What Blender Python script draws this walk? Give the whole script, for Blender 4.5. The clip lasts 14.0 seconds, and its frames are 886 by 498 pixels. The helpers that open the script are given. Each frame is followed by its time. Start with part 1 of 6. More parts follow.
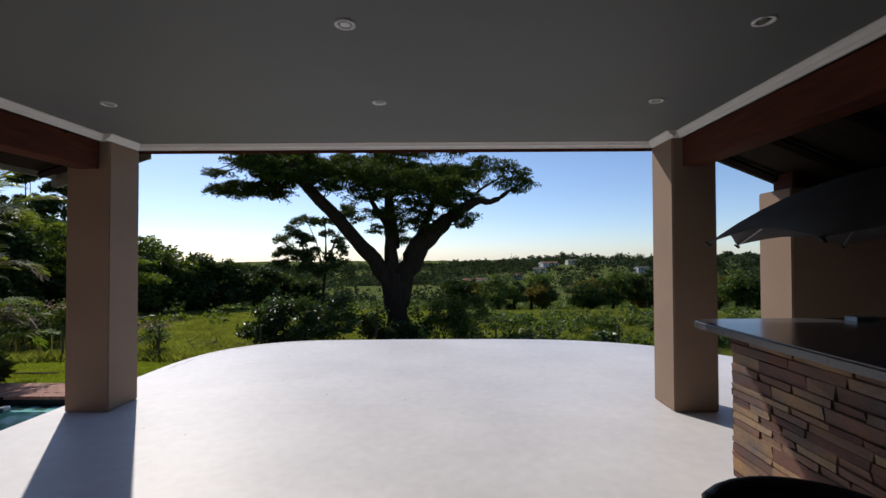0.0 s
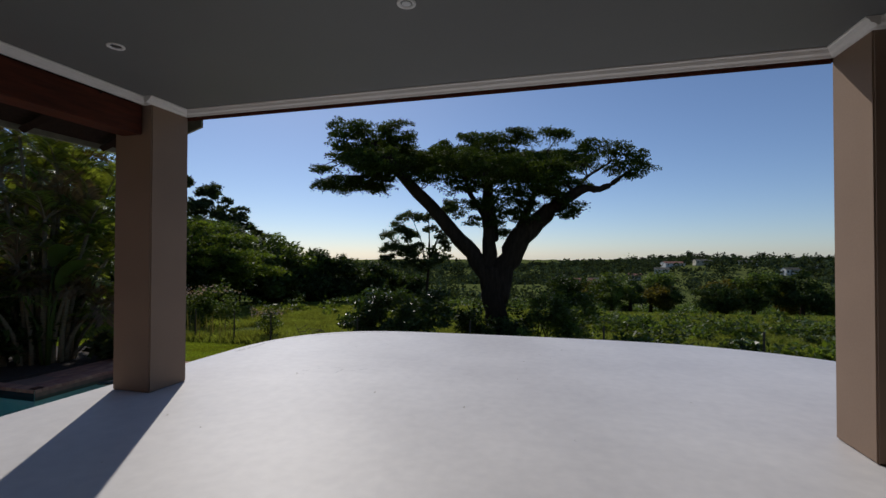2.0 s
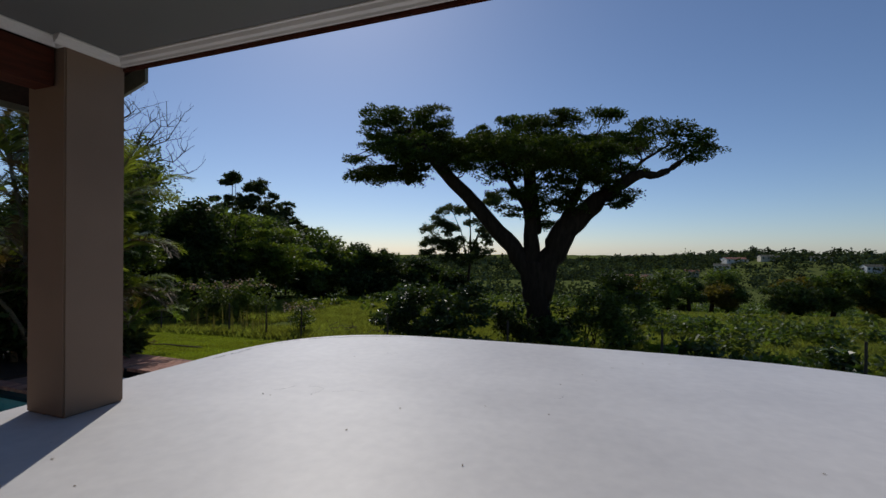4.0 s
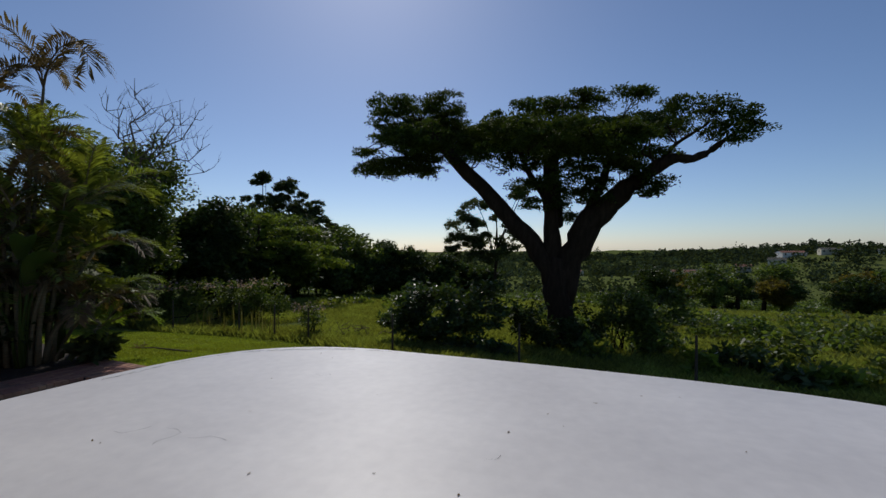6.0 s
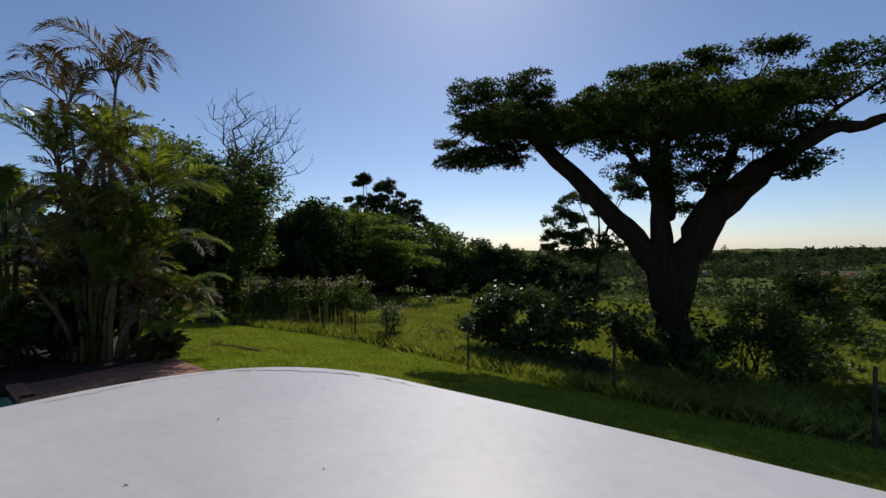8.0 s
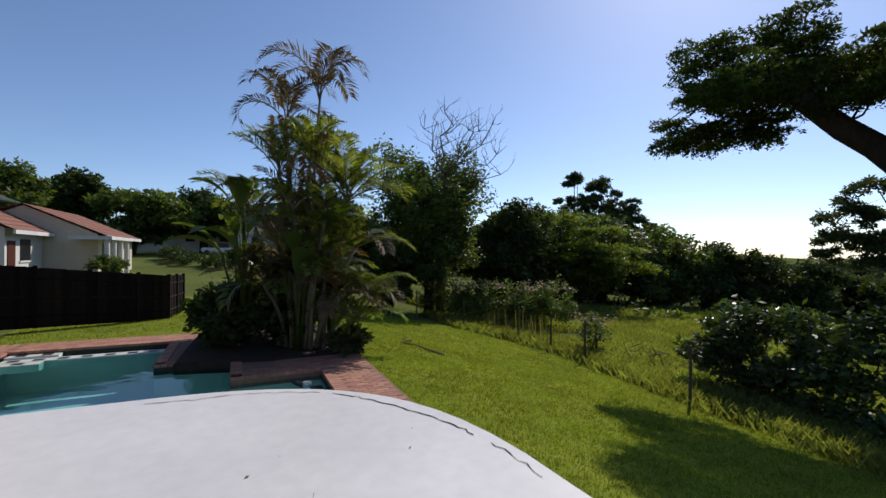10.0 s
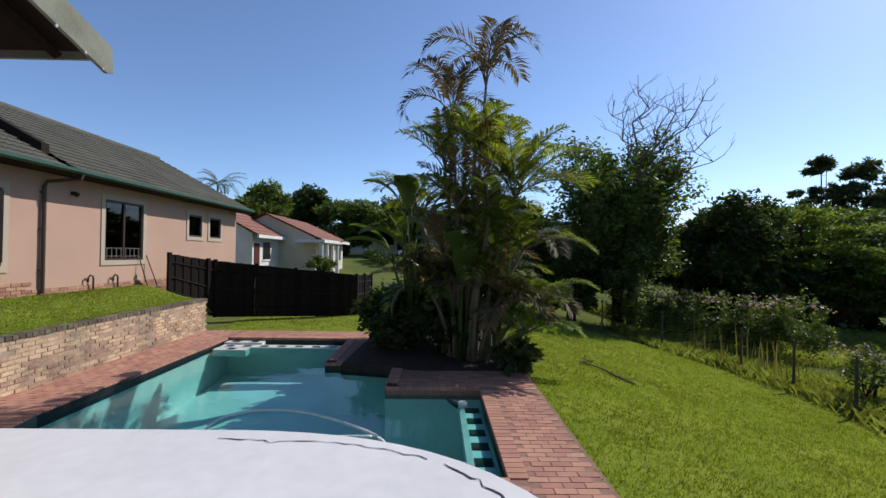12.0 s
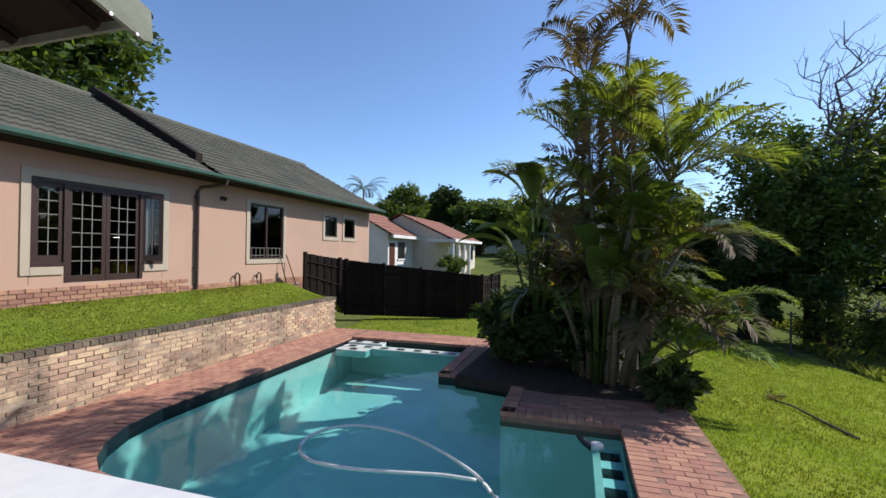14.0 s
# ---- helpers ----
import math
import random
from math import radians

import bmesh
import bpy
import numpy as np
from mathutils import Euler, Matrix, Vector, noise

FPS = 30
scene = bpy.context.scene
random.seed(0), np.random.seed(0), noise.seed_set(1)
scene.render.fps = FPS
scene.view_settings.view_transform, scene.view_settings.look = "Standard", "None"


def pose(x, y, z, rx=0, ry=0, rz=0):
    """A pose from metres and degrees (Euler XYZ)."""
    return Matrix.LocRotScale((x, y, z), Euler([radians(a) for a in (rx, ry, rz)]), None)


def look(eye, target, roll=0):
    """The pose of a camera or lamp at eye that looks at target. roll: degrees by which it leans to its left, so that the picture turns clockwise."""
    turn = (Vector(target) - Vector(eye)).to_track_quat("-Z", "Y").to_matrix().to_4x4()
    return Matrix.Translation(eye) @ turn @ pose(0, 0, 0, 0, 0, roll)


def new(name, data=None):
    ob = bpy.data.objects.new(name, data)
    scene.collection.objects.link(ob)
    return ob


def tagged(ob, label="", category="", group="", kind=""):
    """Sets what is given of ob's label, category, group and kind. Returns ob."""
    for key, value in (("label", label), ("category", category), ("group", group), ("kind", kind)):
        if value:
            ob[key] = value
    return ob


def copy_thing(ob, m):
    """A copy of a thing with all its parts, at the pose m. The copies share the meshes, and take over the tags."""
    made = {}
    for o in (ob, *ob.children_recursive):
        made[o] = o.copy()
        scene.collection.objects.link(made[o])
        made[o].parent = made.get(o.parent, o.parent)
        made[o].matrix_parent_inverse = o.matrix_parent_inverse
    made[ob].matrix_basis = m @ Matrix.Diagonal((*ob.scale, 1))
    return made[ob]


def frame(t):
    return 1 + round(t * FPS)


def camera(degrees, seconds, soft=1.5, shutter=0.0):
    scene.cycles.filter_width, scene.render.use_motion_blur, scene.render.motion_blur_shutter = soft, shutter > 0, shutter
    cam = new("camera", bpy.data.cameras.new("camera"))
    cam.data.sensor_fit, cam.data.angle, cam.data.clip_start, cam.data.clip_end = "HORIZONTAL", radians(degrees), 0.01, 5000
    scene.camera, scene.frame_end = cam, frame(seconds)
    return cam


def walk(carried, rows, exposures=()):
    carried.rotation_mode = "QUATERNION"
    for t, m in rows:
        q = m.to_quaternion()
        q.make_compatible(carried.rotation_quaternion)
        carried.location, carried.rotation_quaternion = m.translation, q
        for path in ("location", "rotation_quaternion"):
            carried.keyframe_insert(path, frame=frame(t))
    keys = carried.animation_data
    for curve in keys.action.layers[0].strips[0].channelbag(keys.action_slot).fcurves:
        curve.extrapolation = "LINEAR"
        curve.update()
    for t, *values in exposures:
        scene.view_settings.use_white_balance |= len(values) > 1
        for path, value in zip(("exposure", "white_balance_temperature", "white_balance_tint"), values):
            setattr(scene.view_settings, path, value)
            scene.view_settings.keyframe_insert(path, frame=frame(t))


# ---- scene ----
cam = camera(89.9, 14.0)
PATH = [
    (0, (0.503, -0.43, 1.686), (0.485, 1.57, 1.72), -0.2),
    (0.5, (0.634, -0.186, 1.658), (0.479, 1.808, 1.692), -0.0),
    (1, (0.739, 0.087, 1.646), (0.43, 2.063, 1.673), 0.1),
    (1.5, (0.787, 0.402, 1.517), (0.36, 2.355, 1.546), -0.0),
    (2, (0.853, 0.735, 1.416), (0.353, 2.671, 1.445), 0.1),
    (2.5, (0.837, 1.09, 1.388), (0.279, 3.011, 1.411), 0.1),
    (3, (0.796, 1.424, 1.384), (0.184, 3.328, 1.399), 0.3),
    (3.2, (0.783, 1.559, 1.381), (0.153, 3.457, 1.394), 0.3),
    (5.5, (1.234, 3.311, 1.303), (0.423, 5.139, 1.299), -0.3),
    (6, (1.347, 3.713, 1.319), (0.495, 5.522, 1.312), -0.5),
    (6.5, (1.409, 4.155, 1.318), (0.492, 5.933, 1.309), -0.5),
    (7, (1.465, 4.592, 1.311), (0.457, 6.32, 1.302), -0.6),
    (7.2, (1.427, 4.774, 1.282), (0.384, 6.481, 1.277), -0.6),
    (9.3, (0.827, 6.525, 1.267), (-0.822, 7.657, 1.265), -0.0),
    (9.5, (0.72, 6.663, 1.247), (-0.984, 7.71, 1.254), 0.3),
    (10, (0.468, 7.011, 1.223), (-1.354, 7.836, 1.235), 0.2),
    (10.5, (0.187, 7.242, 1.21), (-1.713, 7.865, 1.228), 0.5),
    (11, (-0.1, 7.454, 1.205), (-2.059, 7.857, 1.225), 0.6),
    (11.5, (-0.511, 7.599, 1.169), (-2.5, 7.804, 1.195), 0.8),
    (12, (-0.893, 7.667, 1.186), (-2.893, 7.696, 1.209), 0.8),
    (12.5, (-1.183, 7.77, 1.194), (-3.178, 7.625, 1.218), 0.9),
    (13, (-1.493, 7.802, 1.188), (-3.472, 7.513, 1.211), 0.9),
    (13.5, (-1.833, 7.827, 1.184), (-3.789, 7.406, 1.201), 0.8),
    (14, (-2.14, 7.832, 1.19), (-4.056, 7.26, 1.202), 0.8),
]
EXPOSURES = [(0.0, -0.33, 6400, 14), (0.5, -0.54, 6380, 14), (1.0, -0.68, 6350, 13.5), (2.0, -0.9, 6300, 13), (3.0, -1.0, 6300, 12), (6.5, -0.98, 6300, 12), (7.2, -0.9, 6350, 12.5),
             (9.5, -0.36, 6500, 13.5), (11.0, -0.1, 6350, 12.5), (12.5, 0.08, 6200, 11.5), (14.0, 0.32, 6150, 11)]
walk(cam, [(t, look(eye, target, roll)) for t, eye, target, roll in PATH], EXPOSURES)

# ---- sky and sun ----
SUN_EL, SUN_AZ = radians(40.5), radians(-34.5)
world = bpy.data.worlds.new("sky_world")
world.use_nodes = True
scene.world = world
wn = world.node_tree.nodes
sky = wn.new("ShaderNodeTexSky")
sky.sky_type = "NISHITA"
sky.sun_disc = False
sky.sun_elevation, sky.sun_rotation = SUN_EL, SUN_AZ
sky.air_density, sky.dust_density, sky.ozone_density = 0.82, 0.33, 4.6
wn["Background"].inputs["Strength"].default_value = 0.155
pale = wn.new("ShaderNodeHueSaturation")
pale.inputs["Saturation"].default_value = 0.98
world.node_tree.links.new(sky.outputs[0], pale.inputs["Color"])
world.node_tree.links.new(pale.outputs[0], wn["Background"].inputs["Color"])
sun_data = bpy.data.lights.new("sun", "SUN")
sun_data.energy, sun_data.angle, sun_data.color = 4.5, radians(0.53), (1.0, 0.94, 0.84)
sun = new("sun", sun_data)
SUN_DIR = Vector((math.sin(SUN_AZ) * math.cos(SUN_EL), math.cos(SUN_AZ) * math.cos(SUN_EL), math.sin(SUN_EL)))
sun.matrix_world = look(SUN_DIR * 60, (0, 0, 0))


# ---- materials ----
def mat(name, col, col2=None, scale=6.0, rough=0.8, bump=0.15, metal=0.0, rand=0.0, island=False, fine=60.0, spec=0.4, stretch=(1, 1, 1), coat=0.0, span=(0.45, 1.0)):
    """A surface with two scales of variation, relief, and a tone that may differ from piece to piece."""
    m = bpy.data.materials.new(name)
    m.use_nodes = True
    n, l = m.node_tree.nodes, m.node_tree.links
    p = n["Principled BSDF"]
    p.inputs["Roughness"].default_value = rough
    p.inputs["Metallic"].default_value = metal
    p.inputs["Specular IOR Level"].default_value = spec
    p.inputs["Coat Weight"].default_value = coat
    tc, mp = n.new("ShaderNodeNewGeometry"), n.new("ShaderNodeMapping")
    mp.inputs["Scale"].default_value = stretch
    l.new(tc.outputs["Position"], mp.inputs[0])
    n1, n2 = n.new("ShaderNodeTexNoise"), n.new("ShaderNodeTexNoise")
    n1.inputs["Scale"].default_value, n1.inputs["Detail"].default_value = scale, 6
    n2.inputs["Scale"].default_value, n2.inputs["Detail"].default_value = fine, 4
    l.new(mp.outputs[0], n1.inputs[0])
    l.new(mp.outputs[0], n2.inputs[0])
    add = n.new("ShaderNodeMath")
    add.operation = "MULTIPLY_ADD"
    l.new(n2.outputs[0], add.inputs[0])
    add.inputs[1].default_value = 0.45
    l.new(n1.outputs[0], add.inputs[2])
    ramp = n.new("ShaderNodeMapRange")
    ramp.inputs[1].default_value, ramp.inputs[2].default_value = span
    l.new(add.outputs[0], ramp.inputs[0])
    mix = n.new("ShaderNodeMix")
    mix.data_type = "RGBA"
    col2 = col2 or tuple(c * 0.75 for c in col)
    mix.inputs[6].default_value, mix.inputs[7].default_value = (*col2, 1), (*col, 1)
    l.new(ramp.outputs[0], mix.inputs[0])
    out = mix.outputs[2]
    if rand or island:
        src = n.new("ShaderNodeNewGeometry").outputs["Random Per Island"] if island else n.new("ShaderNodeObjectInfo").outputs["Random"]
        hsv, mr = n.new("ShaderNodeHueSaturation"), n.new("ShaderNodeMapRange")
        mr.inputs[3].default_value, mr.inputs[4].default_value = 1 - (rand or 0.3), 1 + (rand or 0.3)
        l.new(src, mr.inputs[0])
        l.new(mr.outputs[0], hsv.inputs["Value"])
        mh = n.new("ShaderNodeMapRange")
        mh.inputs[3].default_value, mh.inputs[4].default_value = 0.5 - 0.06 * (rand or 0.3), 0.5 + 0.06 * (rand or 0.3)
        l.new(src, mh.inputs[0])
        l.new(mh.outputs[0], hsv.inputs["Hue"])
        l.new(out, hsv.inputs["Color"])
        out = hsv.outputs[0]
    l.new(out, p.inputs["Base Color"])
    if bump:
        b = n.new("ShaderNodeBump")
        b.inputs["Strength"].default_value, b.inputs["Distance"].default_value = bump, 0.02
        l.new(add.outputs[0], b.inputs["Height"])
        l.new(b.outputs[0], p.inputs["Normal"])
    return m


def leaf_mat(name, col, glow=0.35, rough=0.6, spread=0.35, spec=0.15, patch=0.7, patchy=0.25):
    """A leaf that lets some light through, each leaf of its own tone."""
    m = bpy.data.materials.new(name)
    m.use_nodes = True
    n, l = m.node_tree.nodes, m.node_tree.links
    p = n["Principled BSDF"]
    p.inputs["Roughness"].default_value = rough
    p.inputs["Specular IOR Level"].default_value = spec
    geo, mr, hsv = n.new("ShaderNodeNewGeometry"), n.new("ShaderNodeMapRange"), n.new("ShaderNodeHueSaturation")
    mr.inputs[3].default_value, mr.inputs[4].default_value = 1 - spread, 1 + spread
    l.new(geo.outputs["Random Per Island"], mr.inputs[0])
    hsv.inputs["Color"].default_value = (*col, 1)
    tone, many = n.new("ShaderNodeMapRange"), n.new("ShaderNodeMath")
    tone.inputs[1].default_value, tone.inputs[2].default_value = 0.3, 0.7
    tone.inputs[3].default_value, tone.inputs[4].default_value = 1 - patchy, 1 + patchy
    many.operation = "MULTIPLY"
    l.new(mr.outputs[0], many.inputs[0])
    l.new(tone.outputs[0], many.inputs[1])
    l.new(many.outputs[0], hsv.inputs["Value"])
    ns, mh = n.new("ShaderNodeTexNoise"), n.new("ShaderNodeMapRange")
    ns.inputs["Scale"].default_value = patch
    l.new(n.new("ShaderNodeTexCoord").outputs["Object"], ns.inputs[0])
    mh.inputs[3].default_value, mh.inputs[4].default_value = 0.475, 0.525
    l.new(ns.outputs[0], tone.inputs[0])
    l.new(ns.outputs[0], mh.inputs[0])
    l.new(mh.outputs[0], hsv.inputs["Hue"])
    l.new(hsv.outputs[0], p.inputs["Base Color"])
    tr, mx = n.new("ShaderNodeBsdfTranslucent"), n.new("ShaderNodeMixShader")
    warm = n.new("ShaderNodeMix")
    warm.data_type, warm.blend_type = "RGBA", "MULTIPLY"
    warm.inputs[0].default_value = 1.0
    warm.inputs[7].default_value = (1.6, 1.5, 0.5, 1)
    l.new(hsv.outputs[0], warm.inputs[6])
    l.new(warm.outputs[2], tr.inputs["Color"])
    mx.inputs[0].default_value = glow
    l.new(p.outputs[0], mx.inputs[1])
    l.new(tr.outputs[0], mx.inputs[2])
    l.new(mx.outputs[0], n["Material Output"].inputs["Surface"])
    return m


def clear_mat(name, tint, rough=0.02, ior=1.33, ripple=0.0):
    """Glass or water: clear and tinted, with gloss by Fresnel."""
    m = bpy.data.materials.new(name)
    m.use_nodes = True
    n, l = m.node_tree.nodes, m.node_tree.links
    tr, gl, fr, mx = (n.new("ShaderNodeBsdf" + "Transparent"), n.new("ShaderNodeBsdf" + "Glossy"), n.new("ShaderNodeFresnel"), n.new("ShaderNodeMixShader"))
    tr.inputs["Color"].default_value = (*tint, 1)
    gl.inputs["Roughness"].default_value = rough
    fr.inputs["IOR"].default_value = ior
    l.new(fr.outputs[0], mx.inputs[0])
    l.new(tr.outputs[0], mx.inputs[1])
    l.new(gl.outputs[0], mx.inputs[2])
    l.new(mx.outputs[0], n["Material Output"].inputs["Surface"])
    if ripple:
        ns, b = n.new("ShaderNodeTexNoise"), n.new("ShaderNodeBump")
        ns.inputs["Scale"].default_value = 3.0
        l.new(n.new("ShaderNodeTexCoord").outputs["Object"], ns.inputs[0])
        b.inputs["Strength"].default_value, b.inputs["Distance"].default_value = ripple, 0.05
        l.new(ns.outputs[0], b.inputs["Height"])
        l.new(b.outputs[0], gl.inputs["Normal"])
        l.new(b.outputs[0], fr.inputs["Normal"])
    return m


SCREED = mat("white_screed", (0.75, 0.73, 0.71), (0.57, 0.555, 0.55), 0.7, 0.48, 0.05, fine=9, spec=0.32)
PLASTER = mat("brown_plaster", (0.30, 0.21, 0.15), (0.25, 0.175, 0.125), 1.5, 0.9, 0.12, fine=90)
HOUSE_WALL = mat("house_plaster", (0.49, 0.315, 0.23), (0.42, 0.27, 0.2), 0.8, 0.9, 0.1, fine=70)
BAND = mat("plaster_band", (0.46, 0.38, 0.29), (0.40, 0.33, 0.25), 2, 0.9, 0.1)
CEILING = mat("grey_ceiling", (0.135, 0.14, 0.138), (0.12, 0.125, 0.123), 1.0, 0.55, 0.02)
CORNICE = mat("white_cornice", (0.78, 0.76, 0.73), (0.68, 0.66, 0.63), 3, 0.6, 0.05)
BEAM = mat("red_brown_timber", (0.11, 0.028, 0.014), (0.045, 0.014, 0.008), 5, 0.7, 0.2, spec=0.2, stretch=(6, 0.6, 6))
DARK_WOOD = mat("dark_timber", (0.028, 0.018, 0.013), (0.014, 0.009, 0.007), 6, 0.85, 0.25, spec=0.15, stretch=(5, 5, 0.8))
FENCE_WOOD = mat("dark_fence_timber", (0.022, 0.014, 0.011), (0.010, 0.007, 0.006), 5, 0.9, 0.3, rand=0.35, spec=0.15, stretch=(0.8, 0.8, 6))
BARGE = mat("weathered_barge_board", (0.24, 0.25, 0.19), (0.14, 0.14, 0.10), 5, 0.85, 0.2)
GRANITE = mat("dark_granite", (0.07, 0.07, 0.075), (0.035, 0.035, 0.04), 40, 0.22, 0.02, fine=160, spec=0.5)
SLATE = mat("ledge_stone", (0.26, 0.125, 0.065), (0.075, 0.074, 0.076), 3.6, 0.85, 0.6, rand=0.45, fine=40)
MORTAR = mat("mortar", (0.30, 0.27, 0.23), (0.2, 0.18, 0.15), 10, 0.95, 0.3)
PAVING_SAND = mat("paving_sand", (0.30, 0.17, 0.12), (0.2, 0.12, 0.09), 8, 0.95, 0.3)
PAVER = mat("clay_paver", (0.45, 0.225, 0.155), (0.33, 0.16, 0.11), 5, 0.85, 0.25, rand=0.15)
PAVER_J = mat("clay_paver_rest", (0.45, 0.225, 0.155), (0.33, 0.16, 0.11), 5, 0.85, 0.25, rand=0.15, island=True)
BRICK = mat("weathered_brick", (0.54, 0.37, 0.24), (0.15, 0.115, 0.085), 1.5, 0.92, 0.7, rand=0.26, fine=26, span=(0.5, 0.86))
BRICK_J = mat("weathered_brick_rest", (0.54, 0.37, 0.24), (0.15, 0.115, 0.085), 1.5, 0.92, 0.7, rand=0.26, island=True, fine=26, span=(0.5, 0.86))
BRICK_TOP = mat("mossy_coping_brick", (0.2, 0.15, 0.105), (0.06, 0.055, 0.036), 2.5, 0.95, 0.7, rand=0.25, island=True, fine=26)
LIME = mat("crumbling_lime_mortar", (0.46, 0.36, 0.26), (0.2, 0.155, 0.115), 3, 0.95, 0.6, fine=30)
PLINTH = mat("plinth_brick", (0.45, 0.23, 0.15), (0.28, 0.16, 0.11), 6, 0.9, 0.3, rand=0.25)
MOSSY = mat("damp_plaster", (0.32, 0.15, 0.09), (0.2, 0.09, 0.06), 4, 0.9, 0.3)
GRASS_G = mat("grass_ground", (0.215, 0.245, 0.035), (0.11, 0.155, 0.02), 0.8, 0.95, 0.5, fine=24, spec=0.0)
FIELD = mat("field_ground", (0.15, 0.17, 0.05), (0.07, 0.092, 0.03), 0.25, 0.95, 0.5, fine=4, spec=0.0)
SOIL = mat("dark_soil", (0.05, 0.035, 0.024), (0.025, 0.018, 0.013), 6, 0.95, 0.5)
ROOF_TILE = mat("grey_green_roof_tile", (0.125, 0.118, 0.086), (0.06, 0.06, 0.046), 1.2, 0.85, 0.3, fine=30)
ROOF_RED = mat("red_roof_tile", (0.30, 0.13, 0.085), (0.2, 0.09, 0.06), 2, 0.85, 0.3, fine=20)
GUTTER = mat("green_gutter_paint", (0.05, 0.11, 0.085), (0.035, 0.08, 0.06), 4, 0.4, 0.03)
PIPE = mat("brown_pipe_paint", (0.07, 0.045, 0.035), None, 5, 0.45, 0.05)
FRAME_WOOD = mat("varnished_frame", (0.05, 0.026, 0.02), (0.028, 0.015, 0.012), 6, 0.45, 0.1, stretch=(5, 5, 1))
GLAZING_BAR = mat("pale_glazing_bar", (0.2, 0.18, 0.16), None, 6, 0.5, 0.05)
GLASS = clear_mat("window_glass", (0.75, 0.78, 0.78), 0.01, 1.5)
DARK_ROOM = mat("dim_room", (0.3, 0.27, 0.24), None, 2, 0.9, 0)
CURTAIN = mat("grey_curtain", (0.45, 0.45, 0.47), (0.32, 0.32, 0.34), 4, 0.9, 0.1, stretch=(8, 8, 0.4))
WATER = clear_mat("pool_water", (0.54, 0.87, 0.87), 0.02, 1.26, 0.13)
MARBELITE = mat("pool_plaster", (0.74, 0.80, 0.75), (0.54, 0.64, 0.61), 0.9, 0.85, 0.05, fine=8)
BLACK_TILE = mat("black_tile", (0.015, 0.017, 0.018), None, 10, 0.3, 0.02)
WHITE_TILE = mat("pale_step_tile", (0.66, 0.68, 0.62), None, 5, 0.5, 0.05)
HOSE = mat("white_hose", (0.72, 0.72, 0.70), None, 10, 0.45, 0.05)
GREY_CLOTH = mat("charcoal_canvas", (0.075, 0.075, 0.08), (0.055, 0.055, 0.06), 8, 0.85, 0.2, fine=200)
BLACK_WEAVE = mat("black_weave", (0.035, 0.035, 0.038), (0.02, 0.02, 0.022), 30, 0.5, 0.4, fine=120)
METAL = mat("brushed_metal", (0.5, 0.5, 0.5), None, 20, 0.35, 0.03, metal=1.0)
WHITE_PLASTIC = mat("white_plastic", (0.75, 0.75, 0.74), None, 10, 0.4, 0.0)
BARK = mat("grey_bark", (0.055, 0.038, 0.026), (0.022, 0.016, 0.011), 2.5, 0.95, 0.9, spec=0.1, stretch=(3, 3, 0.7), fine=14)
DEAD_WOOD = mat("dead_wood", (0.16, 0.12, 0.085), (0.09, 0.065, 0.05), 4, 0.95, 0.4)
PALM_STEM = mat("ringed_palm_stem", (0.25, 0.21, 0.13), (0.11, 0.095, 0.055), 5, 0.8, 0.5, stretch=(1, 1, 8))
CRACK = mat("crack_dirt", (0.045, 0.04, 0.035), None, 20, 1.0, 0.1)
CREAM = mat("cream_wall", (0.68, 0.62, 0.48), None, 1, 0.9, 0.05)
WHITE_WALL = mat("white_wall", (0.75, 0.73, 0.69), None, 1, 0.9, 0.05)
CAR_PAINT = mat("white_car_paint", (0.7, 0.7, 0.7), None, 3, 0.25, 0.0, coat=0.5)
POST_WOOD = mat("fence_post", (0.10, 0.08, 0.06), (0.05, 0.04, 0.03), 8, 0.9, 0.3)
LEAF_TREE = leaf_mat("tree_leaf", (0.048, 0.074, 0.018), 0.34, 0.6, 0.45, 0.08)
LEAF_DARK = leaf_mat("dark_leaf", (0.045, 0.07, 0.022), 0.3, 0.55, 0.45, 0.12)
LEAF_MID = leaf_mat("mid_leaf", (0.085, 0.125, 0.032), 0.42, 0.5, 0.45, 0.25)
LEAF_BRIGHT = leaf_mat("bright_leaf", (0.13, 0.185, 0.036), 0.45)
LEAF_GLOSS = leaf_mat("glossy_leaf", (0.05, 0.084, 0.026), 0.3, 0.38, 0.45, 0.35)
LEAF_GUM = leaf_mat("gum_leaf", (0.062, 0.084, 0.036), 0.35)
LEAF_PALM = leaf_mat("palm_leaf", (0.135, 0.17, 0.039), 0.48, 0.28, 0.65, 0.7)
LEAF_DRY = leaf_mat("dry_frond", (0.15, 0.11, 0.065), 0.25, 0.7, 0.3)
LEAF_YELLOW = leaf_mat("yellow_leaf", (0.45, 0.35, 0.02), 0.35)
LEAF_AMBER = leaf_mat("amber_leaf", (0.135, 0.115, 0.028), 0.4)
PETAL = leaf_mat("pink_petal", (0.36, 0.27, 0.32), 0.3)
BLADE = leaf_mat("lawn_blade", (0.19, 0.235, 0.034), 0.42, 0.6, 0.5, 0.25)
WILD_BLADE = leaf_mat("wild_grass_blade", (0.19, 0.225, 0.07), 0.45, 0.7, 0.4, 0.1)
# extra blue in this green paints in the haze over the valley
HAZY_LEAF = leaf_mat("hazy_foliage", (0.05, 0.068, 0.042), 0.25, 0.95, 0.5, 0.0, 0.022, 0.6)
STRAW = leaf_mat("straw", (0.16, 0.15, 0.07), 0.3, 0.8)


